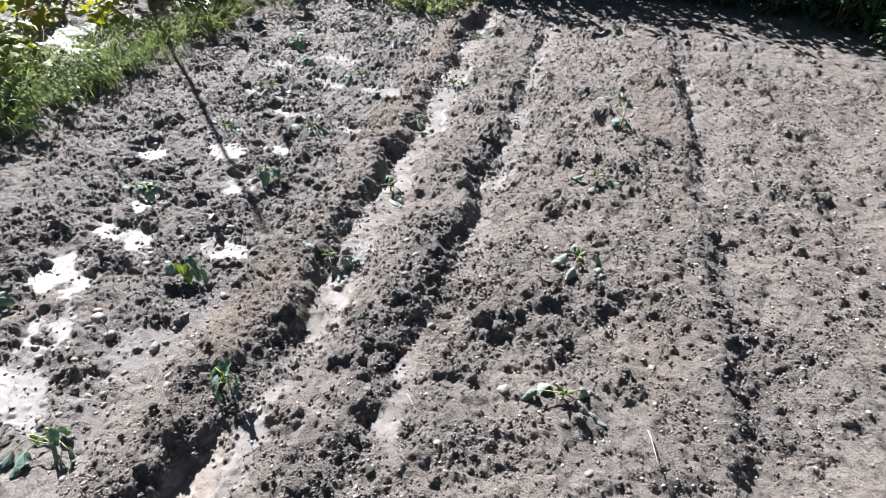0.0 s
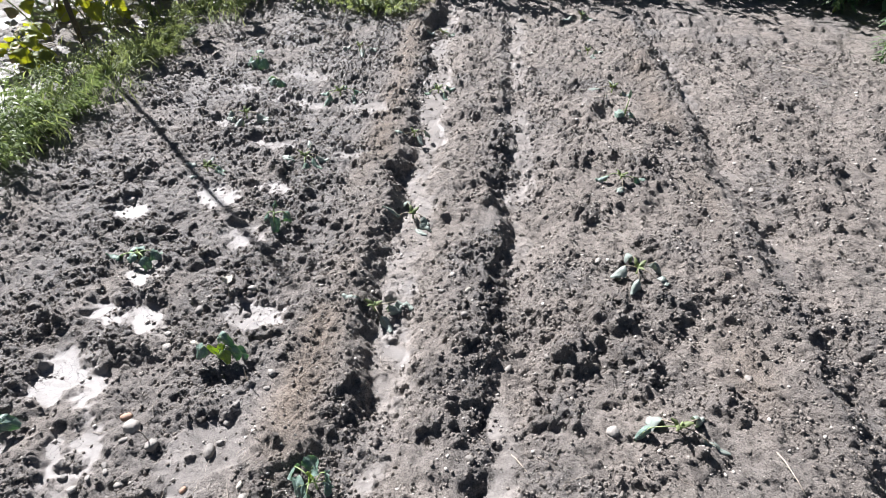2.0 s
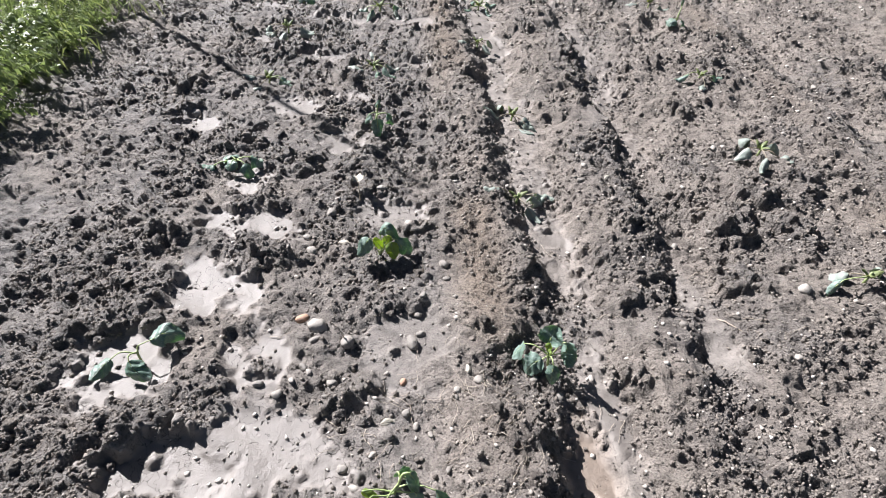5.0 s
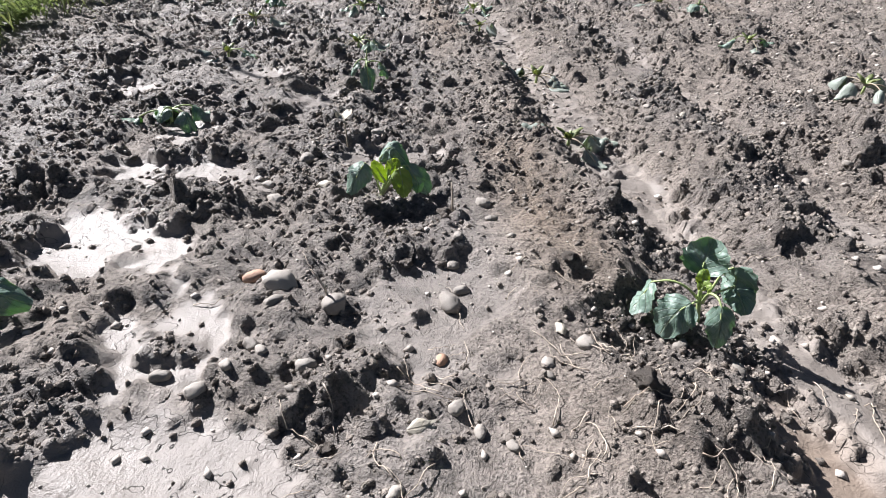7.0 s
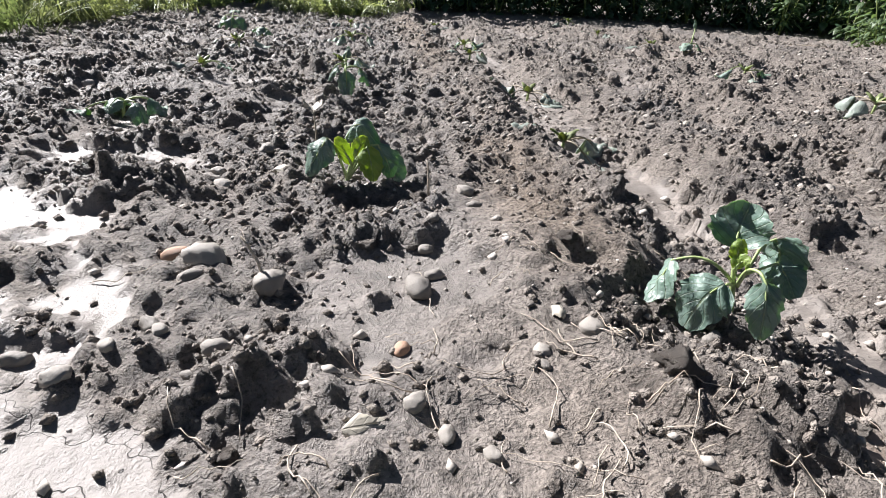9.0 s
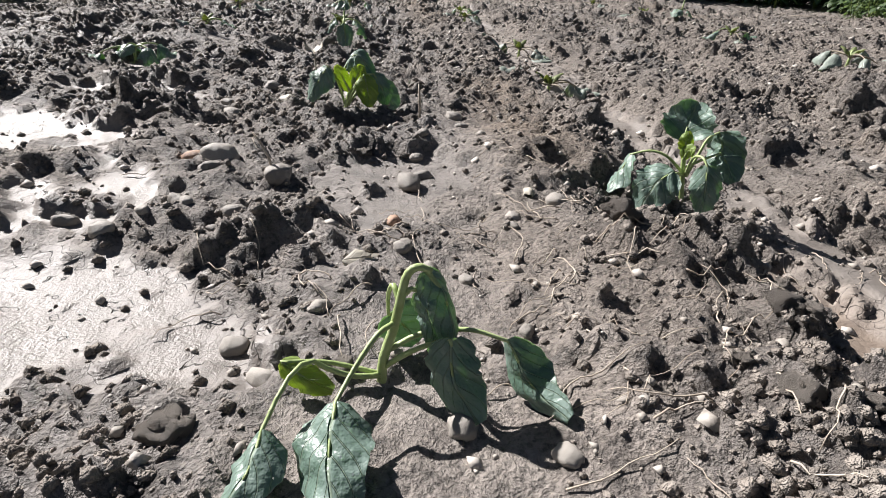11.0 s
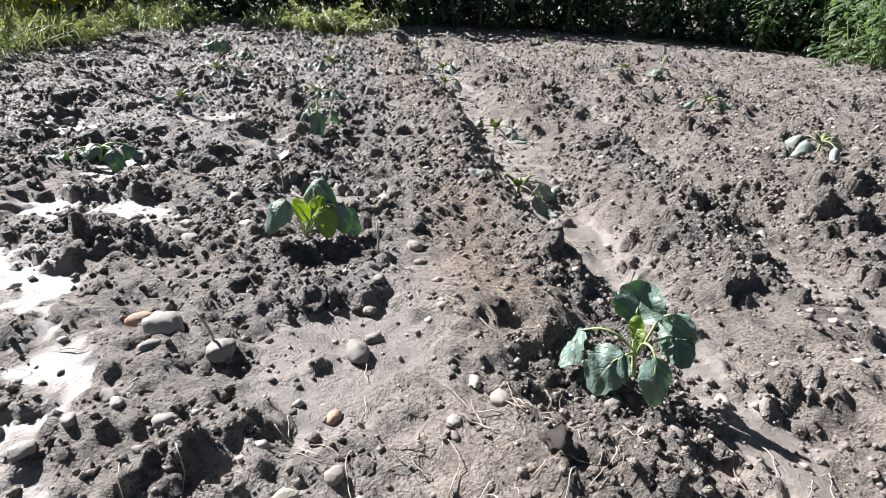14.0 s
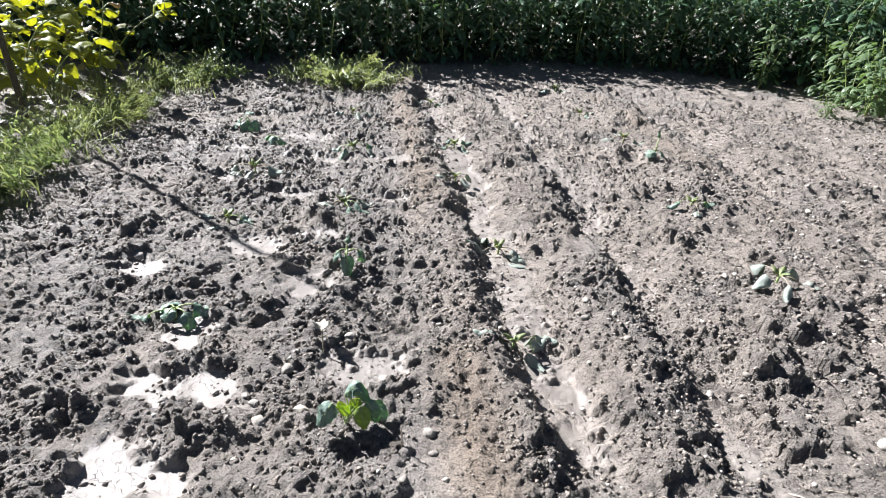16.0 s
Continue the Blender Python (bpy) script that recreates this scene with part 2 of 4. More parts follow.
XS = axis(-5.2, 3.4, -2.35, -0.55, 0.0062, 0.0055)
YS = axis(-1.2, 7.0, 0.30, 2.0, 0.0062, 0.0055)
GX, GY = np.meshgrid(XS, YS, indexing="ij")
near = np.clip((9 - np.hypot(GX + 1, GY - 2.5)) / 3, 0, 1)
wob = 0.03 * value_noise(GX, GY, 0.37, 4) + 0.035 * value_noise(GX, GY, 0.17, 1) + 0.018 * value_noise(GX, GY, 0.06, 2)
GZ = np.zeros_like(GX)
for j, y in enumerate(YS):
    a, b, c = furrow_1(y), furrow_2(y), furrow_3(y)
    knots = [-9, a - 0.75, a - 0.42, a - 0.25, a - 0.17, a - 0.075, a + 0.07, a + 0.16, a + 0.25, b - 0.14, b - 0.055, b + 0.06, b + 0.2,
             b + 0.45, c - 0.22, c - 0.09, c, c + 0.12, c + 0.4, c + 0.58, c + 0.68, c + 1.0, 9]
    level = [0, 0.0, 0.015, 0.05, 0.045, -0.035, -0.038, 0.015, 0.036, 0.03, -0.028, -0.03, 0.005,
             0.02, 0.042, 0.042, -0.028, -0.024, 0.015, 0.012, -0.012, 0.008, 0.0]
    GZ[:, j] = np.interp(XS + wob[:, j], knots, level)
plot = np.clip((5.9 - GY) / 0.5, 0, 1) * np.clip((GX + 3.2) / 0.3, 0, 1)
GZ *= plot * (0.85 + 0.6 * value_noise(GX, GY, 0.33, 3)) * (0.75 + 0.25 * np.clip((GY - 0.8) / 0.4, 0, 1))
# the steep flank above the furrow's near end
GZ += 0.028 * np.clip((GX + 1.36) / 0.16, 0, 1) * np.clip((-1.06 - GX + wob) / 0.05, 0, 1) * np.clip((0.78 - GY + wob) / 0.12, 0, 1)
GZ += plot * (0.017 * value_noise(GX, GY, 0.19, 51) + 0.011 * value_noise(GX, GY, 0.10, 52)) * np.clip((GX - furrow_1(GY)) / 0.2, 0.3, 1)
A1, A2, A3 = furrow_1(GY), furrow_2(GY), furrow_3(GY)
left = np.clip((A1 - 0.12 - GX) / 0.25, 0, 1)

silt = np.zeros_like(GX)
edge = 0.45 * value_noise(GX, GY, 0.07, 5) + 0.32 * value_noise(GX, GY, 0.025, 6)
for x, y, rx, ry in SILT:
    d = np.hypot((GX - x) / rx, (GY - y) / ry)
    pan = np.clip((1.25 - d + edge) / 0.42, 0, 1)
    floor_z = GZ[np.searchsorted(XS, x), np.searchsorted(YS, y)] - 0.014
    GZ += 0.010 * np.exp(-((np.clip(d, 0, 5) - 1.6) / 0.35) ** 2)
    GZ = GZ * (1 - pan) + pan * (floor_z + 0.004 * d * d)
    silt = np.maximum(silt, pan)
along = value_noise(GX, GY, 0.33, 8)
for f, wide, start in ((A1 + 0.01, 0.088, -0.25), (A2 + 0.01, 0.062, -0.2), (A3 + 0.06, 0.05, 0.6)):
    strip = np.clip((1.0 - np.abs(GX - f + wob) / wide + 0.6 * edge) / 0.35, 0, 1) * np.clip((along - start + 0.35) / 0.3, 0, 1)
    silt = np.maximum(silt, strip * plot * (0.95 if wide > 0.07 else 0.75) * np.clip(0.75 + 0.5 * value_noise(GX, GY, 0.09, 44), 0, 1))
lumps = 0.010 * value_noise(GX, GY, 0.11, 9) + 0.006 * value_noise(GX, GY, 0.045, 10) + 0.0035 * value_noise(GX, GY, 0.02, 11)
crumb_room = 1 - silt
calm = np.maximum(np.exp(-((GX + 1.42) / 0.17) ** 4 - ((GY - 0.45) / 0.34) ** 4), 0.8 * np.exp(-((GX + 1.40) / 0.10) ** 2 - ((GY - 0.95) / 0.3) ** 4))
calm = np.maximum(calm, 0.7 * np.exp(-((GX + 1.55) / 0.22) ** 4 - ((GY - 0.42) / 0.16) ** 4))
crust = np.abs(value_noise(GX, GY, 0.075, 21)) + 0.6 * np.abs(value_noise(GX, GY, 0.034, 22)) + 0.35 * np.abs(value_noise(GX, GY, 0.017, 23))
lumps += (0.3 - 0.5 * crust) * (0.034 - 0.013 * left)
GZ += near * lumps * (0.06 + 0.94 * crumb_room) * (0.8 + 0.5 * left) * (1 - 0.72 * calm)
sand = np.exp(-((GX - A1 + 0.27) / 0.10) ** 2) * np.clip(value_noise(GX, GY, 0.3, 12) + 0.9, 0, 1) * np.clip((GY - 0.75) / 0.3, 0, 1)
sand = np.maximum(sand, 0.35 * np.exp(-((GX + 1.27) / 0.2) ** 2 - ((GY - 0.6) / 0.22) ** 2))
sand = np.maximum(sand, 0.6 * np.exp(-((GX - A2 - 0.92) / 0.12) ** 2) * np.clip(value_noise(GX, GY, 0.4, 13) + 0.6, 0, 1))
sand = np.clip(sand, 0, 1) * plot * crumb_room
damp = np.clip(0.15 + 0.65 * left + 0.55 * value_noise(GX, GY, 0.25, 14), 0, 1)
# banks and near flank turned from the sun: damp, with their shade painted in
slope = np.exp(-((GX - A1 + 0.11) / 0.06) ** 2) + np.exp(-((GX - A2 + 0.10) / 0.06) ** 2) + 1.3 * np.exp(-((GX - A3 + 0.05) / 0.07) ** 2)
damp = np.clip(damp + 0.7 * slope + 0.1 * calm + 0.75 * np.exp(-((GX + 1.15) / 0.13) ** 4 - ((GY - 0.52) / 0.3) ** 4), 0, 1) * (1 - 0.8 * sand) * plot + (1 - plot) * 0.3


# heaps of crumbled soil
heaps = np.zeros_like(GX)
for x, y, r in [(-2.03, 1.17, 0.10), (-1.56, 1.0, 0.055), (-1.66, 0.68, 0.055), (-1.58, 0.71, 0.05), (-1.88, 0.77, 0.05), (-1.62, 1.21, 0.06), (-1.98, 1.22, 0.08), (-1.5, 1.36, 0.08),
                (-2.0, 0.62, 0.08), (-1.62, 1.7, 0.07), (-2.35, 1.25, 0.1), (-2.3, 1.85, 0.1), (-1.98, 1.75, 0.08), (-1.95, 2.5, 0.09), (-2.4, 2.7, 0.1), (-1.75, 2.35, 0.07), (-2.65, 2.3, 0.1),
                (-1.10, 0.62, 0.06), (-1.09, 0.50, 0.06), (-1.11, 0.40, 0.06), (-1.05, 0.73, 0.05), (-1.03, 0.62, 0.04), (-0.3, 1.55, 0.13), (-0.15, 1.8, 0.12), (-0.85, 0.85, 0.09), (-1.08, 0.72, 0.07), (-0.75, 1.15, 0.08), (-0.85, 2.05, 0.1), (-0.8, 2.5, 0.1), (0.0, 2.3, 0.09), (-0.3, 2.5, 0.1), (0.9, 2.7, 0.1), (0.7, 3.6, 0.12), (1.0, 4.1, 0.1), (-0.35, 1.3, 0.1), (-0.05, 1.6, 0.12), (0.1, 1.9, 0.1), (-0.75, 1.55, 0.08), (-0.8, 3.0, 0.1), (-0.35, 3.0, 0.12), (0.05, 3.0, 0.1), (0.75, 2.0, 0.12), (1.1, 3.3, 0.12), (0.65, 4.4, 0.1), (-0.2, 3.7, 0.1), (0.1, 4.4, 0.1), (0.25, 1.45, 0.1)]:
    d = np.hypot(GX - x, (GY - y) / 0.8) / r + 0.3 * value_noise(GX, GY, r * 0.5, 41)
    heaps = np.maximum(heaps, np.clip(1.3 * (1 - d), 0, 1))
    GZ += 0.22 * r * np.clip(1 - d * d, 0, 1) ** 0.8 * (1 + 0.8 * value_noise(GX, GY, 0.03, 42) + 0.6 * value_noise(GX, GY, 0.013, 43))
silt = silt * (1 - heaps) * (1 - 0.55 * np.exp(-((GX + 1.49) / 0.2) ** 4 - ((GY - 0.87) / 0.2) ** 4))
dip = np.exp(-((GX + 1.12) / 0.11) ** 4 - ((GY - 0.82) / 0.11) ** 4)
GZ = GZ * (1 - 0.85 * dip) - 0.012 * dip
silt = silt * np.where(GX < A1 - 0.12, np.clip(1.3 - 0.2 * GY, 0.45, 1), 1) * np.clip(1 - 0.55 * np.clip(value_noise(GX, GY, 0.045, 61) * (GY > 1.15), 0, 1), 0, 1)
# brown mud at the furrow's near end
brown = np.clip(1.5 - np.hypot((GX + 0.97 + 0.1 * (GY - 0.5)) / 0.075, (GY - 0.50) / 0.24) ** 2 + 0.5 * edge, 0, 1)
GZ = GZ * (1 - 0.9 * brown) - 0.036 * brown
silt = np.maximum(silt, brown)
# soil drawn up round the stems
for x, y, z in [(-1.61, 1.23, 0.004), (-1.068, 0.845, 0.012)]:
    round_stem = np.exp(-(np.hypot(GX - x, GY - y) / 0.05) ** 4)
    GZ = GZ * (1 - round_stem) + z * round_stem
# pale crust beyond the weeds
crusted = np.clip((value_noise(GX, GY, 0.55, 71) + 0.6 * value_noise(GX, GY, 0.14, 72) - 0.12) / 0.5, 0, 0.8) * np.clip((-3.62 - GX) / 0.2, 0, 1) * np.clip((5.0 - GY) / 0.4, 0, 1) * np.clip((GX + 6.5) / 0.5, 0, 1)
silt = np.maximum(silt, crusted)
damp = np.clip(damp + 0.5 * heaps, 0, 1)
PATCHY = value_noise(GX, GY, 0.16, 31) + 0.5 * value_noise(GX, GY, 0.5, 32)
damp = np.clip(damp + 0.55 * np.clip(PATCHY, -0.5, 0.9) * (1 - silt), 0, 1)


def cell(x, y):
    return min(max(int(np.searchsorted(XS, x)), 1), len(XS) - 1), min(max(int(np.searchsorted(YS, y)), 1), len(YS) - 1)


def rough_here(x, y):
    """How cloddy the soil is, 0 to 1."""
    i, j = cell(x, y)
    v = (0.52 + 0.12 * left[i, j] + 0.75 * slope[i, j]) * (1 - 0.96 * silt[i, j]) * (1 - 0.75 * sand[i, j]) * (1 - 0.85 * calm[i, j])
    return v * np.clip(0.55 + 1.3 * PATCHY[i, j], 0.06, 1.6) + 0.9 * heaps[i, j]


def raise_clod(x, y, r):
    """A rounded clod, half sunk in the soil, pressed out of the sheet itself."""
    i0, i1 = np.searchsorted(XS, [x - 1.6 * r, x + 1.6 * r])
    j0, j1 = np.searchsorted(YS, [y - 1.6 * r, y + 1.6 * r])
    if i1 - i0 < 2 or j1 - j0 < 2:
        return
    px, py = GX[i0:i1, j0:j1] - x, GY[i0:i1, j0:j1] - y
    d = np.zeros_like(px)
    turn, sides = RNG.rand() * 6.3, RNG.randint(5, 8)
    for q in range(sides):
        a = turn + 6.283 * q / sides + RNG.uniform(-0.35, 0.35)
        d = np.maximum(d, (px * np.cos(a) + py * np.sin(a)) / (r * RNG.uniform(0.6, 1.15)))
    d = d + 0.28 * value_noise(px + x, py + y, r * 0.55, 17)
    tilt = (px * np.cos(turn) + py * np.sin(turn)) * RNG.uniform(-0.5, 0.5)
    top = H0[cell(x, y)] + r * RNG.uniform(0.35, 0.85) * np.sqrt(np.clip(1 - d * np.abs(d), 0, 1)) + 0.6 * tilt + 0.30 * r * value_noise(px + x, py + y, r * 0.4, 19) - 0.1 * r
    GZ[i0:i1, j0:j1] = np.where(d < 1, np.maximum(GZ[i0:i1, j0:j1], top), GZ[i0:i1, j0:j1])


H0 = GZ.copy()
for k in range(52000):
    y = 0.2 + 5.6 * RNG.rand() ** 1.5
    x = RNG.uniform(-2.8 - 0.12 * y, 0.5 + 0.5 * y)
    if RNG.rand() > rough_here(x, y):
        continue
    raise_clod(x, y, (0.006 + 0.022 * RNG.rand() ** 3.0) * (0.85 + 0.14 * y))
GZ += near * (1 - 0.9 * silt) * (0.0028 * value_noise(GX, GY, 0.013, 18) + 0.003 * (0.5 - np.abs(value_noise(GX, GY, 0.027, 28))))


def ground_z(x, y):
    i, j = cell(x, y)
    u, v = (x - XS[i - 1]) / (XS[i] - XS[i - 1]), (y - YS[j - 1]) / (YS[j] - YS[j - 1])
    u, v = min(max(u, 0), 1), min(max(v, 0), 1)
    return float((GZ[i - 1, j - 1] * (1 - u) + GZ[i, j - 1] * u) * (1 - v) + (GZ[i - 1, j] * (1 - u) + GZ[i, j] * u) * v)


def mesh_from(name, verts, faces, mats, smooth=True):
    """A mesh from arrays: verts n x 3, faces m x 3 or m x 4."""
    me = bpy.data.meshes.new(name)
    verts, faces = np.asarray(verts, dtype=np.float32), np.asarray(faces, dtype=np.int32)
    k = faces.shape[1]
    me.vertices.add(len(verts))
    me.vertices.foreach_set("co", verts.ravel())
    me.loops.add(faces.size)
    me.loops.foreach_set("vertex_index", faces.ravel())
    me.polygons.add(len(faces))
    me.polygons.foreach_set("loop_start", np.arange(0, faces.size, k, dtype=np.int32))
    me.polygons.foreach_set("use_smooth", np.full(len(faces), smooth))
    me.update(calc_edges=True)
    for m in mats:
        me.materials.append(m)
    return me


nx, ny = GX.shape
idx = np.arange(nx * ny).reshape(nx, ny)
quads = np.stack([idx[:-1, :-1], idx[1:, :-1], idx[1:, 1:], idx[:-1, 1:]], -1).reshape(-1, 4)
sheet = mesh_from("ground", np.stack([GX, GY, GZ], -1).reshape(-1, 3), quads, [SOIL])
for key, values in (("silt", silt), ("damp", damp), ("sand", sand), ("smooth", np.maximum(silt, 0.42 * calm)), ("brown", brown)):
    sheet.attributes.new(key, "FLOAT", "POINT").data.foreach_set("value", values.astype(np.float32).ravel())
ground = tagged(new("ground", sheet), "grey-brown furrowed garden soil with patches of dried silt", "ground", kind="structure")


# ---- kinds of things ----


def empty(name, m, label, category, group=""):
    ob = new(name)
    ob.matrix_basis = m
    return tagged(ob, label, category, group)


def child(name, me, parent, label=""):
    ob = new(name, me)
    ob.parent = parent
    return tagged(ob, label)


def tube(points, radii, mats, name="tube", sides=6):
    """A round tapering tube along points, closed at its ends."""
    points = [Vector(p) for p in points]
    verts, faces, n = [], [], len(points)
    side = Vector((1, 0.13, 0.07))
    for i, p in enumerate(points):
        d = (points[min(i + 1, n - 1)] - points[max(i - 1, 0)]).normalized()
        side = (side - d * side.dot(d)).normalized()
        other = d.cross(side)
        for k in range(sides):
            a = 2 * math.pi * k / sides
            verts.append(p + radii[i] * (math.cos(a) * side + math.sin(a) * other))
    for i in range(n - 1):
        for k in range(sides):
            q = i * sides
            faces.append((q + k, q + (k + 1) % sides, q + sides + (k + 1) % sides, q + sides + k))
    me = bpy.data.meshes.new(name)
    faces += [tuple(range(sides))[::-1], tuple(range((n - 1) * sides, n * sides))]
    me.from_pydata([tuple(v) for v in verts], [], faces)
    me.polygons.foreach_set("use_smooth", [True] * len(me.polygons))
    for m in mats:
        me.materials.append(m)
    return me


def spine(start, az, e0, e1, length, n, turn=0.0):
    """A line that leaves start at e0 degrees up and ends at e1 degrees."""
    p, out, h = Vector(start), [Vector(start)], length / n
    for i in range(n):
        f = (i + 0.5) / n
        e = radians(e0 + (e1 - e0) * f ** 0.8)
        a = radians(az + turn * f)
        p = p + h * Vector((math.cos(a) * math.cos(e), math.sin(a) * math.cos(e), math.sin(e)))
        out.append(p.copy())
    return out


def ovate(s):
    return max(0.04, math.sin(math.pi * min(1, 0.03 + 0.93 * s ** 0.6))) ** 0.62


def blade(line, width, fold, rng, top, under, shape=ovate, ruffle=0.12, roll=0.0, across=8, name="leaf"):
    """A leaf blade with an upper and a lower skin, folded along its midrib and ruffled at the edge."""
    n, verts, us, vs = len(line), [], [], []
    half = across // 2
    ph = rng.random() * 6.3
    for skin in (0, 1):
        for i, p in enumerate(line):
            s = i / (n - 1)
            d = (line[min(i + 1, n - 1)] - line[max(i - 1, 0)]).normalized()
            side = d.cross(Vector((0, 0, 1)))
            side = side.normalized() if side.length > 0.05 else Vector((1, 0, 0))
            up = side.cross(d).normalized()
            q = Matrix.Rotation(radians(roll), 3, d)
            side, up = q @ side, q @ up
            w = width * 0.5 * shape(s)
            for j in range(-half, half + 1):
                u = j / half
                f = radians(fold) * abs(u)
                lift = -math.sin(f) * abs(u) * w + ruffle * w * abs(u) ** 1.6 * math.sin(9.0 * s + ph + 2.2 * (j > 0)) + 0.12 * w * math.sin(14 * s * abs(u) + ph) + 0.05 * w * math.sin(23 * s + 5 * u + ph)
                jag = 1 + 0.07 * math.sin(31 * s + ph) * (abs(j) == half)
                verts.append(p + side * (u * math.cos(f) * w * jag) + up * (lift - 0.0009 * skin))
                us.append(u), vs.append(s)
    faces, k = [], across + 1
    for skin in (0, 1):
        for i in range(n - 1):
            for j in range(across):
                a = skin * n * k + i * k + j
                q = (a, a + 1, a + k + 1, a + k)
                faces.append(q if skin else q[::-1])
    me = bpy.data.meshes.new(name)
    me.from_pydata([tuple(v) for v in verts], [], faces)
    me.materials.append(top), me.materials.append(under)
    me.polygons.foreach_set("material_index", [0] * (len(faces) // 2) + [1] * (len(faces) // 2))
    me.polygons.foreach_set("use_smooth", [True] * len(faces))
    me.attributes.new("leaf_u", "FLOAT", "POINT").data.foreach_set("value", us)
    me.attributes.new("leaf_v", "FLOAT", "POINT").data.foreach_set("value", vs)
    return me


def round_leaf(s):
    return max(0.05, math.sin(math.pi * (0.05 + 0.91 * s ** 0.78))) ** 0.6


def curve_through(points, n):
    """A smooth line of n steps through three or more points."""
    pts = [Vector(p) for p in points]
    pts = [pts[0] * 2 - pts[1]] + pts + [pts[-1] * 2 - pts[-2]]
    out, spans = [], len(pts) - 3
    for k in range(n + 1):
        f = k / n * spans
        i = min(int(f), spans - 1)
        t = f - i
        a, b, c, d = pts[i:i + 4]
        out.append(0.5 * (2 * b + (c - a) * t + (2 * a - 5 * b + 4 * c - d) * t * t + (3 * b - a - 3 * c + d) * t ** 3))
    return out


def hung_blade(line, width, face, cup, rng, top, under, ruffle):
    """A limp blade that hangs along its midrib and turns its upper side to face."""
    n, across, verts, us, vs = len(line), 12, [], [], []
    ph = rng.random() * 6.3
    for skin in (0, 1):
        for i, p in enumerate(line):
            s = i / (n - 1)
            d = (line[min(i + 1, n - 1)] - line[max(i - 1, 0)]).normalized()
            side = d.cross(face).normalized()
            up = side.cross(d).normalized()
            w = width * 0.5 * round_leaf(s)
            for j in range(across + 1):
                u = 2 * j / across - 1
                rim = abs(u)
                lift = -cup * w * rim ** 1.4 + ruffle * w * rim ** 2 * math.sin(8 * s + ph + 2.4 * (u > 0)) + 0.07 * w * math.sin(17 * s + 6 * u + ph) + 0.05 * w * math.cos(16 * math.pi * s) * rim
                jag = 1 + (0.06 * math.sin(29 * s + ph) + 0.04 * math.sin(53 * s)) * (rim > 0.99)
                verts.append(p + side * (u * w * jag * (1 - 0.25 * cup * rim)) + up * (lift - 0.0008 * skin))
                us.append(u), vs.append(s)
    faces, k = [], across + 1
    for skin in (0, 1):
        for i in range(n - 1):
            for j in range(across):
                a = skin * n * k + i * k + j
                q = (a, a + 1, a + k + 1, a + k)
                faces.append(q if skin else q[::-1])
    me = bpy.data.meshes.new("leaf")
    me.from_pydata([tuple(v) for v in verts], [], faces)
    me.materials.append(top), me.materials.append(under)
    me.polygons.foreach_set("material_index", [0] * (len(faces) // 2) + [1] * (len(faces) // 2))
    me.polygons.foreach_set("use_smooth", [True] * len(faces))
    me.attributes.new("leaf_u", "FLOAT", "POINT").data.foreach_set("value", us)
    me.attributes.new("leaf_v", "FLOAT", "POINT").data.foreach_set("value", vs)
    return me


def drooping_plant(x, y, right, stem, thick, leaves, label, seed):
    """A seedling in its own axes (along right, across it, up). Leaves: stalk points, midrib points, width, facing, cup, pale or fresh."""
    rng = random.Random(seed)
    plant = empty("cabbage_seedling", pose(x, y, 0), label, "plant", "wilted seedlings in the beds")
    r = Vector((right[0], right[1], 0)).normalized()
    f = Vector((r.y, -r.x, 0))

    def at(p, gap=0.0):
        q = r * p[0] + f * p[1] + Vector((0, 0, p[2]))
        q.z = max(q.z, ground_z(x + q.x, y + q.y) + gap) if gap else q.z
        return q

    foot = at(stem[0])
    foot.z = min(foot.z, ground_z(x + foot.x, y + foot.y)) - 0.012
    line = curve_through([foot] + [at(p) for p in stem[1:]], 16)
    child("stem", tube(line, [thick * (1 - 0.4 * i / 16) for i in range(17)], [STEM], "stem", 9), plant)
    for stalk, rib, width, face, cup, fresh in leaves:
        mid = curve_through([at(p, 0.007) for p in rib], 14)
        turn = r * face[0] + f * face[1] + Vector((0, 0, face[2]))
        top, under = (LEAF_FRESH, LEAF_FRESH) if fresh else (LEAF_TOP, LEAF_UNDER)
        leaf = child("leaf", hung_blade(mid, width, turn, cup, rng, top, under, 0.22), plant, "small yellow-green heart leaf" if fresh else "")
        pts = (curve_through([at(p, 0.004) for p in stalk], 9) if stalk else [mid[0]]) + [q - turn.normalized() * 0.0012 for q in mid[1:9]]
        child("petiole", tube(pts, [thick * (0.56 - 0.42 * k / len(pts)) for k in range(len(pts))], [STEM], "petiole", 7), leaf)
    return plant


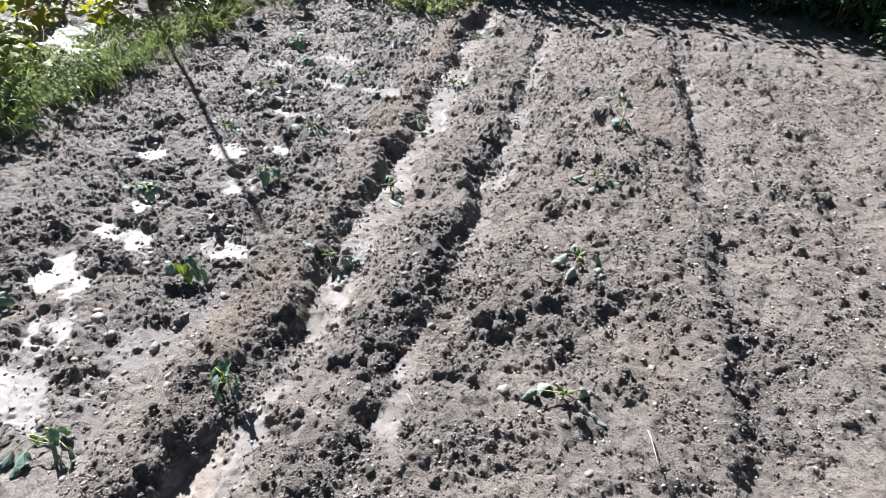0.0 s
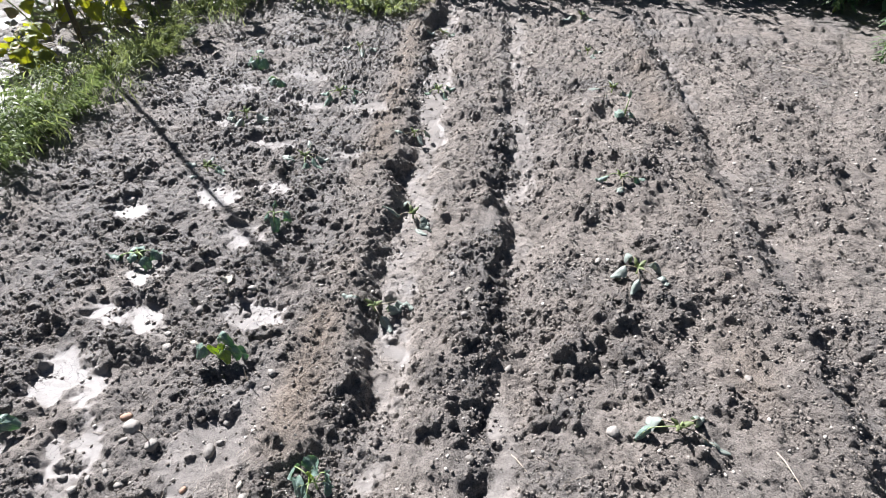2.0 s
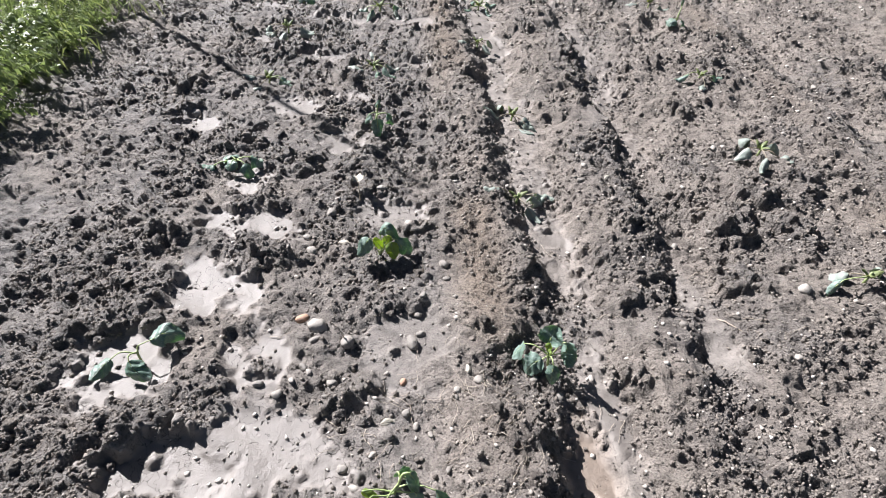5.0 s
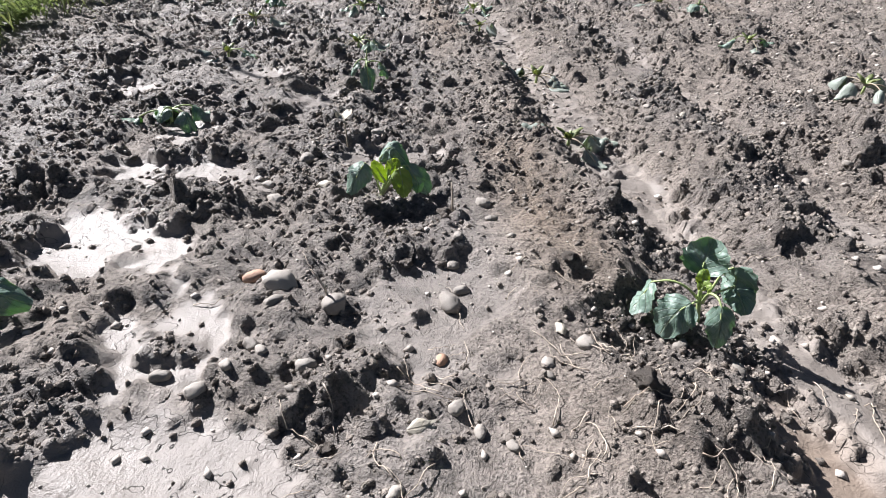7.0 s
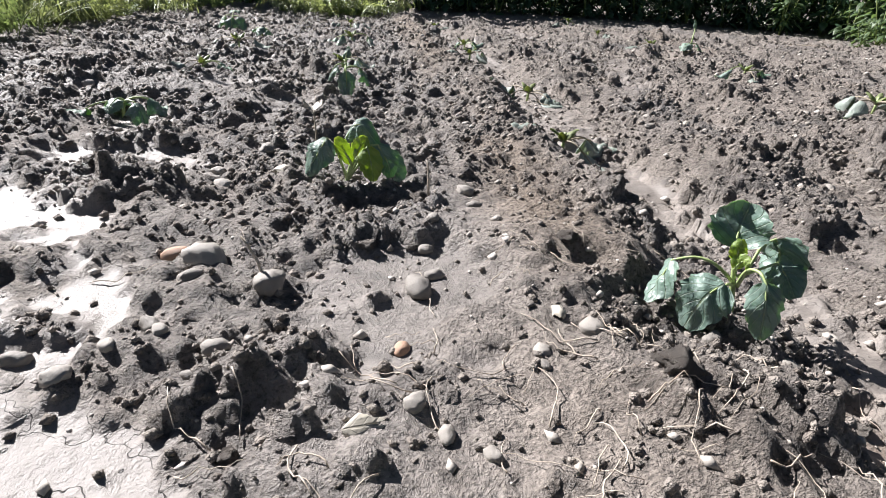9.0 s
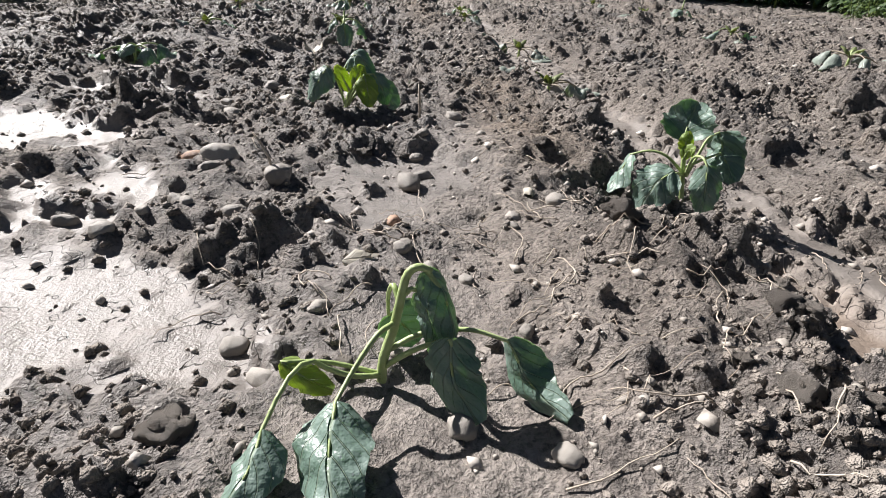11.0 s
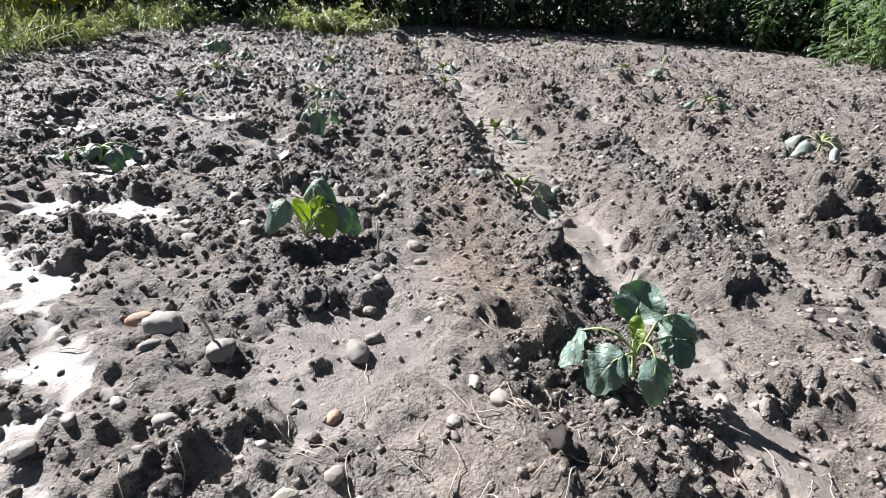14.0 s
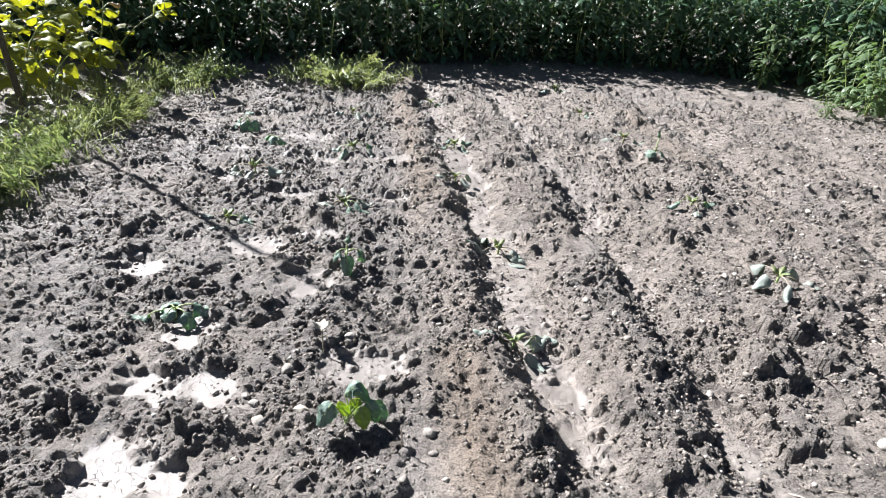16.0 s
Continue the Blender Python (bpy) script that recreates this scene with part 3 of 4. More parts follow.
def wilted_plant(x, y, stem, leaves, label, seed, top=None, under=None, sink=0.004):
    """A seedling: its stem as points, and leaves (height on the stem 0-1, azimuth, rise, bend, petiole, blade, width, droop at the tip, fold)."""
    rng = random.Random(seed)
    top, under = top or LEAF_TOP, under or LEAF_UNDER
    plant = empty("cabbage_seedling", pose(x, y, ground_z(x, y) - sink), label, "plant", "wilted seedlings in the beds")
    pts = [Vector(p) for p in stem]
    child("stem", tube(pts, [0.0055 - 0.0022 * i / max(1, len(pts) - 1) for i in range(len(pts))], [STEM], "stem", 8), plant)
    for h, az, rise, bend, pet, length, width, droop, fold, *face in leaves:
        f = h * (len(pts) - 1)
        i = min(int(f), len(pts) - 2)
        start = pts[i].lerp(pts[i + 1], f - i)
        stalk = spine(start, az, rise, bend, pet, 7, rng.uniform(-12, 12))
        line = spine(stalk[-1], az + rng.uniform(-10, 10), bend - 8, droop, length, 10, rng.uniform(-25, 25))
        for q in stalk + line:
            q.z = max(q.z, ground_z(x + q.x, y + q.y) - plant.location.z + 0.006)
        leaf = child("leaf", blade(line, width * 1.3, fold * 0.6, rng, top, under, roll=(face[0] if face else 0) + rng.uniform(-10, 10), ruffle=0.2), plant)
        child("petiole", tube(stalk + line[1:7], [0.0034 - 0.00022 * k for k in range(len(stalk) + 6)], [STEM], "petiole", 6), leaf)
    return plant


def limp_plant(x, y, size, leaves, label, seed, green=0.3):
    """A seedling that has collapsed: limp pale leaves on bent stalks, a small green heart."""
    rng = random.Random(seed)
    plant = empty("cabbage_seedling", pose(x, y, ground_z(x, y) - 0.003), label, "plant", "wilted seedlings in the beds")
    child("stem", tube([(0, 0, -0.01), (0.002, 0, 0.02 * size), (0.004, 0.003, 0.045 * size)], [0.005, 0.0045, 0.0035], [STEM], "stem", 7), plant)
    for k, az in enumerate(leaves):
        rise = rng.uniform(20, 65)
        stalk = spine((0.003, 0, 0.025 * size), az, rise, rng.uniform(-50, -10), rng.uniform(0.05, 0.09) * size, 6, rng.uniform(-30, 30))
        line = spine(stalk[-1], az + rng.uniform(-30, 30), -30, rng.uniform(-80, -20), rng.uniform(0.06, 0.09) * size, 9, rng.uniform(-40, 40))
        for q in stalk + line:
            q.z = max(q.z, ground_z(x + q.x, y + q.y) - plant.location.z + 0.007)
        fresh = rng.random() < green
        leaf = child("leaf", blade(line, rng.uniform(0.045, 0.075) * size, rng.uniform(45, 85), rng, LEAF_TOP if fresh else LEAF_LIMP, LEAF_UNDER if fresh else LEAF_LIMP, ruffle=0.22, roll=rng.uniform(-35, 35)), plant)
        child("petiole", tube(stalk + line[1:5], [0.0028 - 0.00018 * q for q in range(len(stalk) + 4)], [STEM if fresh else STEM_DEAD], "petiole", 5), leaf)
    for k in range(3):
        line = spine((0, 0, 0.03 * size), 120 * k + 60 * rng.random(), 70, 10, 0.04 * size, 6)
        child("leaf", blade(line, 0.022 * size, 30, rng, WEED, WEED, across=6), plant, "small yellow-green heart leaf")
    return plant


def lump_mesh(name, seed, detail, squash, rough, mat):
    """A stone or clod about one metre across, to be scaled."""
    rng = random.Random(seed)
    bm = bmesh.new()
    bmesh.ops.create_icosphere(bm, subdivisions=detail, radius=0.5)
    off = Vector((seed * 3.7, seed * 1.9, 0))
    for v in bm.verts:
        n = noise.noise(v.co * 2.2 + off) * rough + noise.noise(v.co * 6.5 + off) * rough * 0.6 + noise.noise(v.co * 15 + off) * rough * rough
        v.co *= 1 + n
        v.co.y *= squash[0]
        v.co.z *= squash[1]
    me = bpy.data.meshes.new(name)
    bm.to_mesh(me)
    bm.free()
    me.polygons.foreach_set("use_smooth", [True] * len(me.polygons))
    me.materials.append(mat)
    return me


def scatter(name, n, place, size, seed, mat, squash=0.7, smooth=False):
    """Many small lumps in one mesh: uncountable crumbs or pebbles."""
    rng = np.random.RandomState(seed)
    base = np.array([(1, 0, 0), (0, 1, 0), (-1, 0, 0), (0, -1, 0), (0, 0, 1), (0, 0, -1)], dtype=float)
    tri = np.array([(0, 1, 4), (1, 2, 4), (2, 3, 4), (3, 0, 4), (1, 0, 5), (2, 1, 5), (3, 2, 5), (0, 3, 5)])
    verts, faces = [], []
    k = 0
    while k < n:
        x, y = place(rng)
        r = size(rng) * (0.85 + 0.16 * y)
        z = ground_z(x, y)
        a = rng.rand() * 6.3
        q = base * (1 + 0.2 * rng.randn(len(base), 1))
        q = q * np.array([r, r * rng.uniform(0.6, 1), r * squash])
        verts.append(np.stack([q[:, 0] * np.cos(a) - q[:, 1] * np.sin(a) + x, q[:, 0] * np.sin(a) + q[:, 1] * np.cos(a) + y, q[:, 2] + z + r * 0.2], -1))
        faces.append(tri + len(base) * k)
        k += 1
    return new(name, mesh_from(name, np.concatenate(verts), np.concatenate(faces), [mat], smooth))


# ---- seedlings ----
# the large seedling with a bent stem
drooping_plant(-1.465, 0.445, (0.989, 0.15), [(0.001, 0, -0.003), (0.002, 0, 0.025), (0.010, 0, 0.057), (0.015, 0, 0.085), (0.019, 0, 0.104), (0.027, 0, 0.110), (0.036, 0, 0.106)], 0.0044, [
    ([], [(0.033, 0, 0.108), (0.047, 0.010, 0.088), (0.055, 0.020, 0.051)], 0.034, (0.5, 0.8, 0.4), 0.7, False),
    ([(0.018, 0, 0.088), (0.022, 0.002, 0.093), (0.027, 0, 0.089)], [(0.027, 0, 0.089), (0.036, 0.010, 0.071), (0.041, 0.015, 0.042)], 0.028, (-0.4, 0.9, 0.2), 0.4, False),
    ([(0.003, 0, 0.020), (0.022, 0.015, 0.046), (0.042, 0.025, 0.062), (0.048, 0.030, 0.067)], [(0.048, 0.030, 0.068), (0.051, 0.040, 0.036), (0.068, 0.058, 0.006)], 0.045, (-0.3, 1, 0.15), 0.35, False),
    ([(0.006, 0, 0.036), (0.032, 0, 0.051), (0.066, 0.010, 0.060), (0.095, 0.020, 0.055)], [(0.094, 0.020, 0.057), (0.109, 0.040, 0.030), (0.128, 0.073, 0.008)], 0.040, (-0.7, 0.6, 0.35), 0.5, False),
    ([(0.011, 0, 0.062), (-0.003, 0.015, 0.063), (-0.020, 0.032, 0.047), (-0.033, 0.055, 0.038)], [(-0.033, 0.055, 0.039), (-0.037, 0.090, 0.030), (-0.034, 0.133, 0.008)], 0.058, (-0.25, 0.6, 0.8), 0.45, False),
    ([(0.003, 0, 0.004), (-0.017, 0.010, 0.020), (-0.037, 0.015, 0.032), (-0.052, 0.020, 0.046), (-0.066, 0.040, 0.046), (-0.080, 0.068, 0.030)], [(-0.080, 0.068, 0.031), (-0.087, 0.096, 0.023), (-0.103, 0.119, 0.007)], 0.040, (-0.4, 0.5, 0.8), 0.6, False),
    ([(0.014, 0, 0.078), (0.010, -0.010, 0.089), (0.007, -0.020, 0.075), (0.008, -0.028, 0.050)], [(0.010, -0.030, 0.050), (0.024, -0.034, 0.030), (0.034, -0.036, 0.010)], 0.046, (0.1, 1, 0.2), 0.25, False),
    ([(0.002, 0, 0.010), (-0.040, -0.004, 0.024), (-0.075, 0, 0.030)], [(-0.075, 0, 0.030), (-0.055, 0.010, 0.020), (-0.036, 0.015, 0.012)], 0.026, (-0.2, 0.7, 0.7), 0.5, True),
], "large green cabbage seedling with drooping leaves and bent stem", 1)
# the one at the edge of the furrow
drooping_plant(-1.065, 0.845, (0.834, -0.551), [(-0.003, 0, 0.012), (-0.011, 0, 0.045), (-0.016, 0, 0.071), (-0.021, 0, 0.100)], 0.0042, [
    ([], [(-0.023, 0, 0.097), (-0.024, -0.015, 0.121), (-0.022, -0.030, 0.147)], 0.064, (0.1, 1, 0.35), -0.35, False),
    ([(-0.013, 0, 0.053), (-0.037, 0.010, 0.074), (-0.061, 0.015, 0.078), (-0.085, 0.020, 0.068)], [(-0.085, 0.020, 0.069), (-0.093, 0.032, 0.041), (-0.101, 0.045, 0.004)], 0.054, (-0.75, 0.45, 0.5), 0.3, False),
    ([(-0.012, 0, 0.049), (-0.017, 0.015, 0.055), (-0.020, 0.030, 0.057)], [(-0.020, 0.030, 0.062), (-0.036, 0.050, 0.043), (-0.047, 0.057, 0.002)], 0.066, (-0.15, 1, 0.3), 0.15, False),
    ([(-0.008, 0, 0.050), (-0.002, 0.020, 0.082), (0.011, 0.035, 0.090), (0.021, 0.045, 0.083)], [(0.021, 0.045, 0.084), (0.028, 0.055, 0.055), (0.033, 0.055, 0.017)], 0.044, (0.15, 1, 0.2), 0.35, False),
    ([(-0.007, 0, 0.048), (0, -0.010, 0.081), (0.005, -0.020, 0.102), (0.016, -0.025, 0.112)], [(0.016, -0.025, 0.112), (0.027, -0.020, 0.088), (0.027, -0.015, 0.052)], 0.064, (-0.35, 1, 0.1), 0.4, False),
    ([(-0.010, 0, 0.062), (0.008, 0, 0.077), (0.026, -0.015, 0.087)], [(0.026, -0.018, 0.086), (0.040, -0.008, 0.075), (0.055, 0.002, 0.056)], 0.046, (-0.3, 0.7, 0.7), 0.3, False),
    ([], [(-0.016, 0.008, 0.083), (-0.017, 0.013, 0.101), (-0.018, 0.008, 0.114)], 0.022, (0.2, 1, 0.3), 0.3, True),
    ([], [(-0.015, 0.008, 0.074), (-0.010, 0.018, 0.090), (-0.002, 0.023, 0.094)], 0.022, (0.2, 0.8, 0.5), 0.3, True),
], "green cabbage seedling with drooping leaves on the furrow's edge", 2)
drooping_plant(-1.605, 1.235, (0.988, 0.152), [(-0.013, 0, 0.002), (-0.007, 0, 0.024), (0, 0, 0.051), (0.009, 0, 0.080)], 0.0050, [
    ([(-0.009, 0, 0.019), (-0.017, 0, 0.051), (-0.029, 0.010, 0.086), (-0.042, 0.010, 0.101)], [(-0.042, 0.010, 0.101), (-0.059, 0.020, 0.076), (-0.079, 0.025, 0.038)], 0.056, (-0.45, 0.8, 0.3), 0.35, False),
    ([(-0.002, 0, 0.041), (-0.003, -0.020, 0.069), (-0.009, -0.030, 0.088)], [(-0.011, -0.030, 0.090), (0.015, -0.020, 0.120), (0.054, -0.010, 0.078)], 0.050, (-0.3, 0.5, 0.8), 0.45, False),
    ([(-0.004, 0, 0.027), (0.011, 0.010, 0.060), (0.029, 0.015, 0.088)], [(0.029, 0.015, 0.088), (0.035, 0.030, 0.062), (0.040, 0.035, 0.030)], 0.048, (0.1, 1, 0.2), 0.25, True),
    ([(0, 0, 0.045), (0.025, -0.005, 0.080), (0.048, 0, 0.088)], [(0.048, 0, 0.088), (0.066, 0.010, 0.057), (0.072, 0.015, 0.024)], 0.046, (0.1, 1, 0.1), 0.4, False),
    ([(-0.004, 0, 0.024), (0.024, -0.010, 0.061), (0.049, -0.020, 0.080), (0.066, -0.020, 0.071)], [(0.066, -0.020, 0.071), (0.082, -0.010, 0.038), (0.093, 0, 0.006)], 0.044, (-0.5, 0.6, 0.6), 0.35, False),
    ([], [(0, 0.010, 0.055), (-0.015, 0.015, 0.086), (-0.025, 0.010, 0.104)], 0.030, (0.1, 1, 0.3), 0.3, True),
    ([], [(0.007, 0, 0.068), (0.019, 0.005, 0.090), (0.027, 0, 0.103)], 0.034, (0.1, 1, 0.3), 0.3, True),
], "green cabbage seedling, yellowish heart, grey-green drooping leaves", 3)
drooping_plant(-2.17, 0.79, (0.77, 0.63), [(-0.055, 0, 0.0), (-0.055, 0, 0.018), (-0.052, 0, 0.032)], 0.0040, [
    ([(-0.053, 0, 0.030), (-0.045, 0, 0.050), (-0.015, 0, 0.052)], [(-0.015, 0, 0.050), (0.025, 0.004, 0.060), (0.070, 0.012, 0.022)], 0.078, (-0.35, 0.35, 0.85), 0.55, False),
    ([(-0.053, 0, 0.028), (-0.075, 0.015, 0.045), (-0.080, 0.030, 0.040)], [(-0.080, 0.030, 0.040), (-0.075, 0.060, 0.025), (-0.050, 0.090, 0.008)], 0.062, (-0.3, 0.5, 0.8), 0.6, False),
    ([(-0.054, 0, 0.020), (-0.090, -0.020, 0.030), (-0.120, -0.020, 0.020)], [(-0.120, -0.020, 0.020), (-0.150, -0.010, 0.014), (-0.180, 0.010, 0.008)], 0.050, (0, 0.3, 0.9), 0.6, False),
], "collapsed cabbage seedling with a large bluish limp leaf", 11)
wilted_plant(-2.25, 1.67, [(0, 0, -0.01), (0.003, 0, 0.02), (0.006, 0.004, 0.045)], [
    (0.8, 200, 30, -35, 0.09, 0.08, 0.05, -40, 60),
    (0.9, 20, 45, -20, 0.06, 0.08, 0.06, -75, 60),
    (0.9, 330, 40, -20, 0.05, 0.07, 0.05, -70, 60),
    (0.8, 130, 45, -10, 0.03, 0.06, 0.055, -40, 30),
    (1.0, 250, 50, 0, 0.02, 0.05, 0.045, -60, 30),
], "green cabbage seedling with leaves sprawled on the mud", 4)
wilted_plant(-1.74, 2.01, [(0, 0, -0.01), (0.002, 0, 0.03), (0.0, 0.004, 0.07), (0.004, 0.004, 0.10)], [
    (0.9, 280, 20, -60, 0.03, 0.09, 0.05, -85, 60),
    (0.8, 20, 40, -30, 0.05, 0.06, 0.05, -80, 50),
    (0.9, 200, 50, -30, 0.03, 0.055, 0.04, -80, 50),
    (1.0, 90, 80, 70, 0.015, 0.035, 0.02, 60, 30),
], "upright green cabbage seedling with limp hanging leaves", 5)
wilted_plant(-0.06, 3.52, [(0, 0, -0.01), (0.002, 0, 0.05), (0.004, 0.0, 0.11)], [
    (0.4, 210, 40, -10, 0.03, 0.06, 0.06, -60, 30),
    (0.9, 80, 80, 70, 0.02, 0.05, 0.015, 60, 30),
    (0.4, 330, 40, -20, 0.03, 0.05, 0.045, -60, 40),
], "small green cabbage seedling in dry soil", 6)
wilted_plant(-2.66, 3.72, [(0, 0, -0.01), (0.002, 0, 0.04), (0.004, 0.0, 0.08)], [
    (0.9, 280, 40, -40, 0.03, 0.10, 0.07, -85, 40),
    (0.9, 190, 45, -30, 0.05, 0.08, 0.06, -80, 40),
    (0.9, 340, 45, -30, 0.05, 0.08, 0.06, -80, 40),
    (1.0, 90, 60, 30, 0.03, 0.06, 0.05, -20, 30),
], "green cabbage seedling with hanging leaves near the weeds", 7)
wilted_plant(-2.43, 3.50, [(0, 0, -0.01), (0.002, 0, 0.03), (0.004, 0.0, 0.06)], [
    (0.9, 160, 50, -40, 0.05, 0.08, 0.06, -80, 40),
    (0.9, 330, 45, -30, 0.05, 0.08, 0.06, -80, 40),
    (1.0, 270, 50, -10, 0.03, 0.06, 0.05, -60, 30),
], "green cabbage seedling with two large drooping leaves", 8)
for k, (x, y, size, leaves, green, label) in enumerate([
    (-0.05, 2.05, 1.25, (190, 250, 20, 330, 110), 0.0, "collapsed pale grey-green cabbage seedling on dry soil"),
    (-1.85, 2.63, 1.2, (180, 215, 330, 10, 280, 90), 0.25, "wilted cabbage seedling with yellow-green heart and limp leaves"),
    (-1.13, 2.28, 1.2, (200, 320, 290, 350, 120), 0.1, "collapsed grey-green cabbage seedling at the furrow"),
    (-1.13, 1.63, 1.2, (175, 5, 300, 20), 0.0, "collapsed cabbage seedling with pale limp leaves"),
    (-2.39, 2.99, 1.3, (185, 10, 200, 350, 280), 0.05, "collapsed cabbage seedling with long pale stalks"),
    (0.05, 1.29, 1.2, (170, 20, 350, 200), 0.3, "wilted cabbage seedling with two limp leaves on dry soil"),
    (-0.10, 2.80, 1.1, (180, 350, 270), 0.2, "wilted small cabbage seedling with a pale leaf"),
    (-1.93, 3.43, 1.3, (190, 250, 330, 20, 90), 0.5, "wilted cabbage seedling with yellow-green leaves"),
    (-2.33, 2.40, 1.15, (170, 20, 330, 250, 100), 0.2, "wilted cabbage seedling with grey-green limp leaves"),
    (-1.31, 3.70, 1.2, (200, 320, 30, 100), 0.5, "wilted cabbage seedling in the silted furrow"),
    (-0.12, 3.97, 1.3, (190, 250, 340, 80), 0.3, "wilted dark cabbage seedling in dry soil"),
    (-1.31, 3.02, 1.0, (200, 10, 300), 0.0, "collapsed small pale seedling in the furrow"),
    (-0.37, 5.35, 1.3, (190, 340, 90, 30), 0.3, "wilted pale cabbage seedling near the path"),
    (-1.5, 4.75, 1.2, (190, 340, 90, 30), 0.5, "wilted green cabbage seedling in the furrow"),
    (-2.05, 4.2, 1.2, (190, 300, 60, 20), 0.2, "wilted grey-green cabbage seedling in damp soil"),
    (-0.30, 4.6, 1.1, (170, 300, 20), 0.3, "wilted small cabbage seedling in dry soil"),
]):
    limp_plant(x, y, size, leaves, label, 40 + k, green)

# a withered leaf that stands on its stalk
dead = empty("withered_leaf", pose(-1.73, 1.53, ground_z(-1.73, 1.53)), "withered whitish leaf on a thin stalk", "leaf")
stalk = spine((0, 0, -0.01), 110, 75, 60, 0.085, 6)
child("stalk", tube(stalk, [0.002] * 7, [STEM_DEAD], "stalk", 6), dead)
child("blade", blade(spine(stalk[-1], 110, 40, -40, 0.045, 8), 0.05, -25, random.Random(5), LEAF_DEAD, LEAF_DEAD, ruffle=0.3), dead)

# ---- stones ----
STONES = [lump_mesh("stone", s, 3, (random.Random(s).uniform(0.6, 0.9), random.Random(s + 50).uniform(0.5, 0.7)), 0.27, STONE) for s in range(7)]
RED = lump_mesh("stone", 21, 3, (0.7, 0.6), 0.14, STONE_RED)


def stone(x, y, size, kind, turn, label, me=None):
    ob = new("stone", me or STONES[kind % len(STONES)])
    ob.matrix_basis = pose(x, y, ground_z(x, y) + 0.07 * size, 0, 0, turn) @ Matrix.Scale(0.88 * size, 4)
    return tagged(ob, label, "stone", "stones in the soil")


for k, (x, y, size) in enumerate([
    (-1.750, 0.905, 0.064), (-1.748, 0.855, 0.038), (-1.655, 0.865, 0.050), (-1.466, 0.893, 0.058), (-1.76, 0.77, 0.034), (-1.67, 0.72, 0.034),
    (-1.81, 0.68, 0.034), (-1.33, 0.73, 0.024), (-1.33, 0.71, 0.020), (-1.394, 1.216, 0.036), (-1.38, 1.15, 0.030), (-1.11, 0.80, 0.034),
    (-1.04, 0.755, 0.030), (-1.27, 0.76, 0.036), (-1.46, 1.0, 0.028), (-1.445, 0.93, 0.034), (-1.46, 0.65, 0.026), (-1.43, 0.62, 0.026),
    (-1.39, 0.6, 0.024), (-1.88, 1.31, 0.034), (-0.75, 1.65, 0.036), (-0.84, 1.87, 0.036), (-0.94, 0.83, 0.030), (-1.78, 0.72, 0.022),
    (-1.68, 0.68, 0.020), (-1.87, 0.71, 0.034), (-1.45, 1.06, 0.028), (-1.821, 1.447, 0.048), (-1.85, 1.25, 0.046), (-2.42, 1.96, 0.05),
    (-1.66, 1.6, 0.042), (-0.54, 1.46, 0.038), (0.63, 2.96, 0.05), (-0.40, 1.53, 0.034), (-0.68, 1.71, 0.03), (-0.16, 1.25, 0.05),
    (-0.21, 2.13, 0.045), (-2.56, 2.06, 0.05), (-1.53, 1.43, 0.05), (-0.87, 1.76, 0.035), (-2.11, 1.28, 0.03), (-1.40, 0.40, 0.03),
    (-1.33, 0.37, 0.026), (-1.56, 0.45, 0.032), (-1.60, 0.50, 0.03), (-1.53, 0.53, 0.026), (-1.34, 0.51, 0.024), (-1.74, 0.75, 0.024),
    (-0.62, 1.05, 0.036), (-0.3, 0.95, 0.034), (0.2, 1.05, 0.04), (0.35, 1.6, 0.036), (0.5, 2.2, 0.04), (0.95, 2.4, 0.045), (0.8, 1.8, 0.04), (-0.95, 0.48, 0.03),
]):
    tone = "small whitish stone lying on the soil" if size < 0.031 else ("smooth grey river stone half sunk in the soil" if k % 2 else "rounded beige stone lying on the soil")
    stone(x, y, size, k, 37 * k, tone)
stone(-1.806, 0.944, 0.048, 0, 20, "reddish-orange stone lying on the soil", RED)
stone(-1.479, 0.757, 0.028, 0, 70, "small reddish stone in the mud", RED)

# ---- dry roots and straws ----
rr = random.Random(11)
for k in range(230):
    if k < 120:
        x, y, size = rr.gauss(-1.27, 0.15), rr.gauss(0.60, 0.16), rr.uniform(0.025, 0.085)
    else:
        x, y, size = rr.uniform(-1.9, 1.1), rr.uniform(0.7, 3.2), rr.uniform(0.03, 0.11)
    if math.hypot(x + 1.43, y - 0.2) < 0.12:
        continue
    a, pts = rr.uniform(0, 360), []
    turn = rr.uniform(-90, 90)
    for i in range(9):
        b = radians(a + turn * i / 8 + 13 * math.sin(i * 1.3 + k))
        x, y = x + size / 8 * math.cos(b), y + size / 8 * math.sin(b)
        pts.append(Vector((x, y, ground_z(x, y) + 0.002 + 0.006 * rr.random() * (i not in (0, 8)))))
    r = rr.uniform(0.0004, 0.0010)
    ob = new("dry_root", tube([p - pts[0] for p in pts], [r * (1 - 0.07 * i) for i in range(9)], [ROOT], "dry_root", 5))
    ob.location = pts[0]
    tagged(ob, "thin dry root lying on the soil", "root", "dry roots and straws")

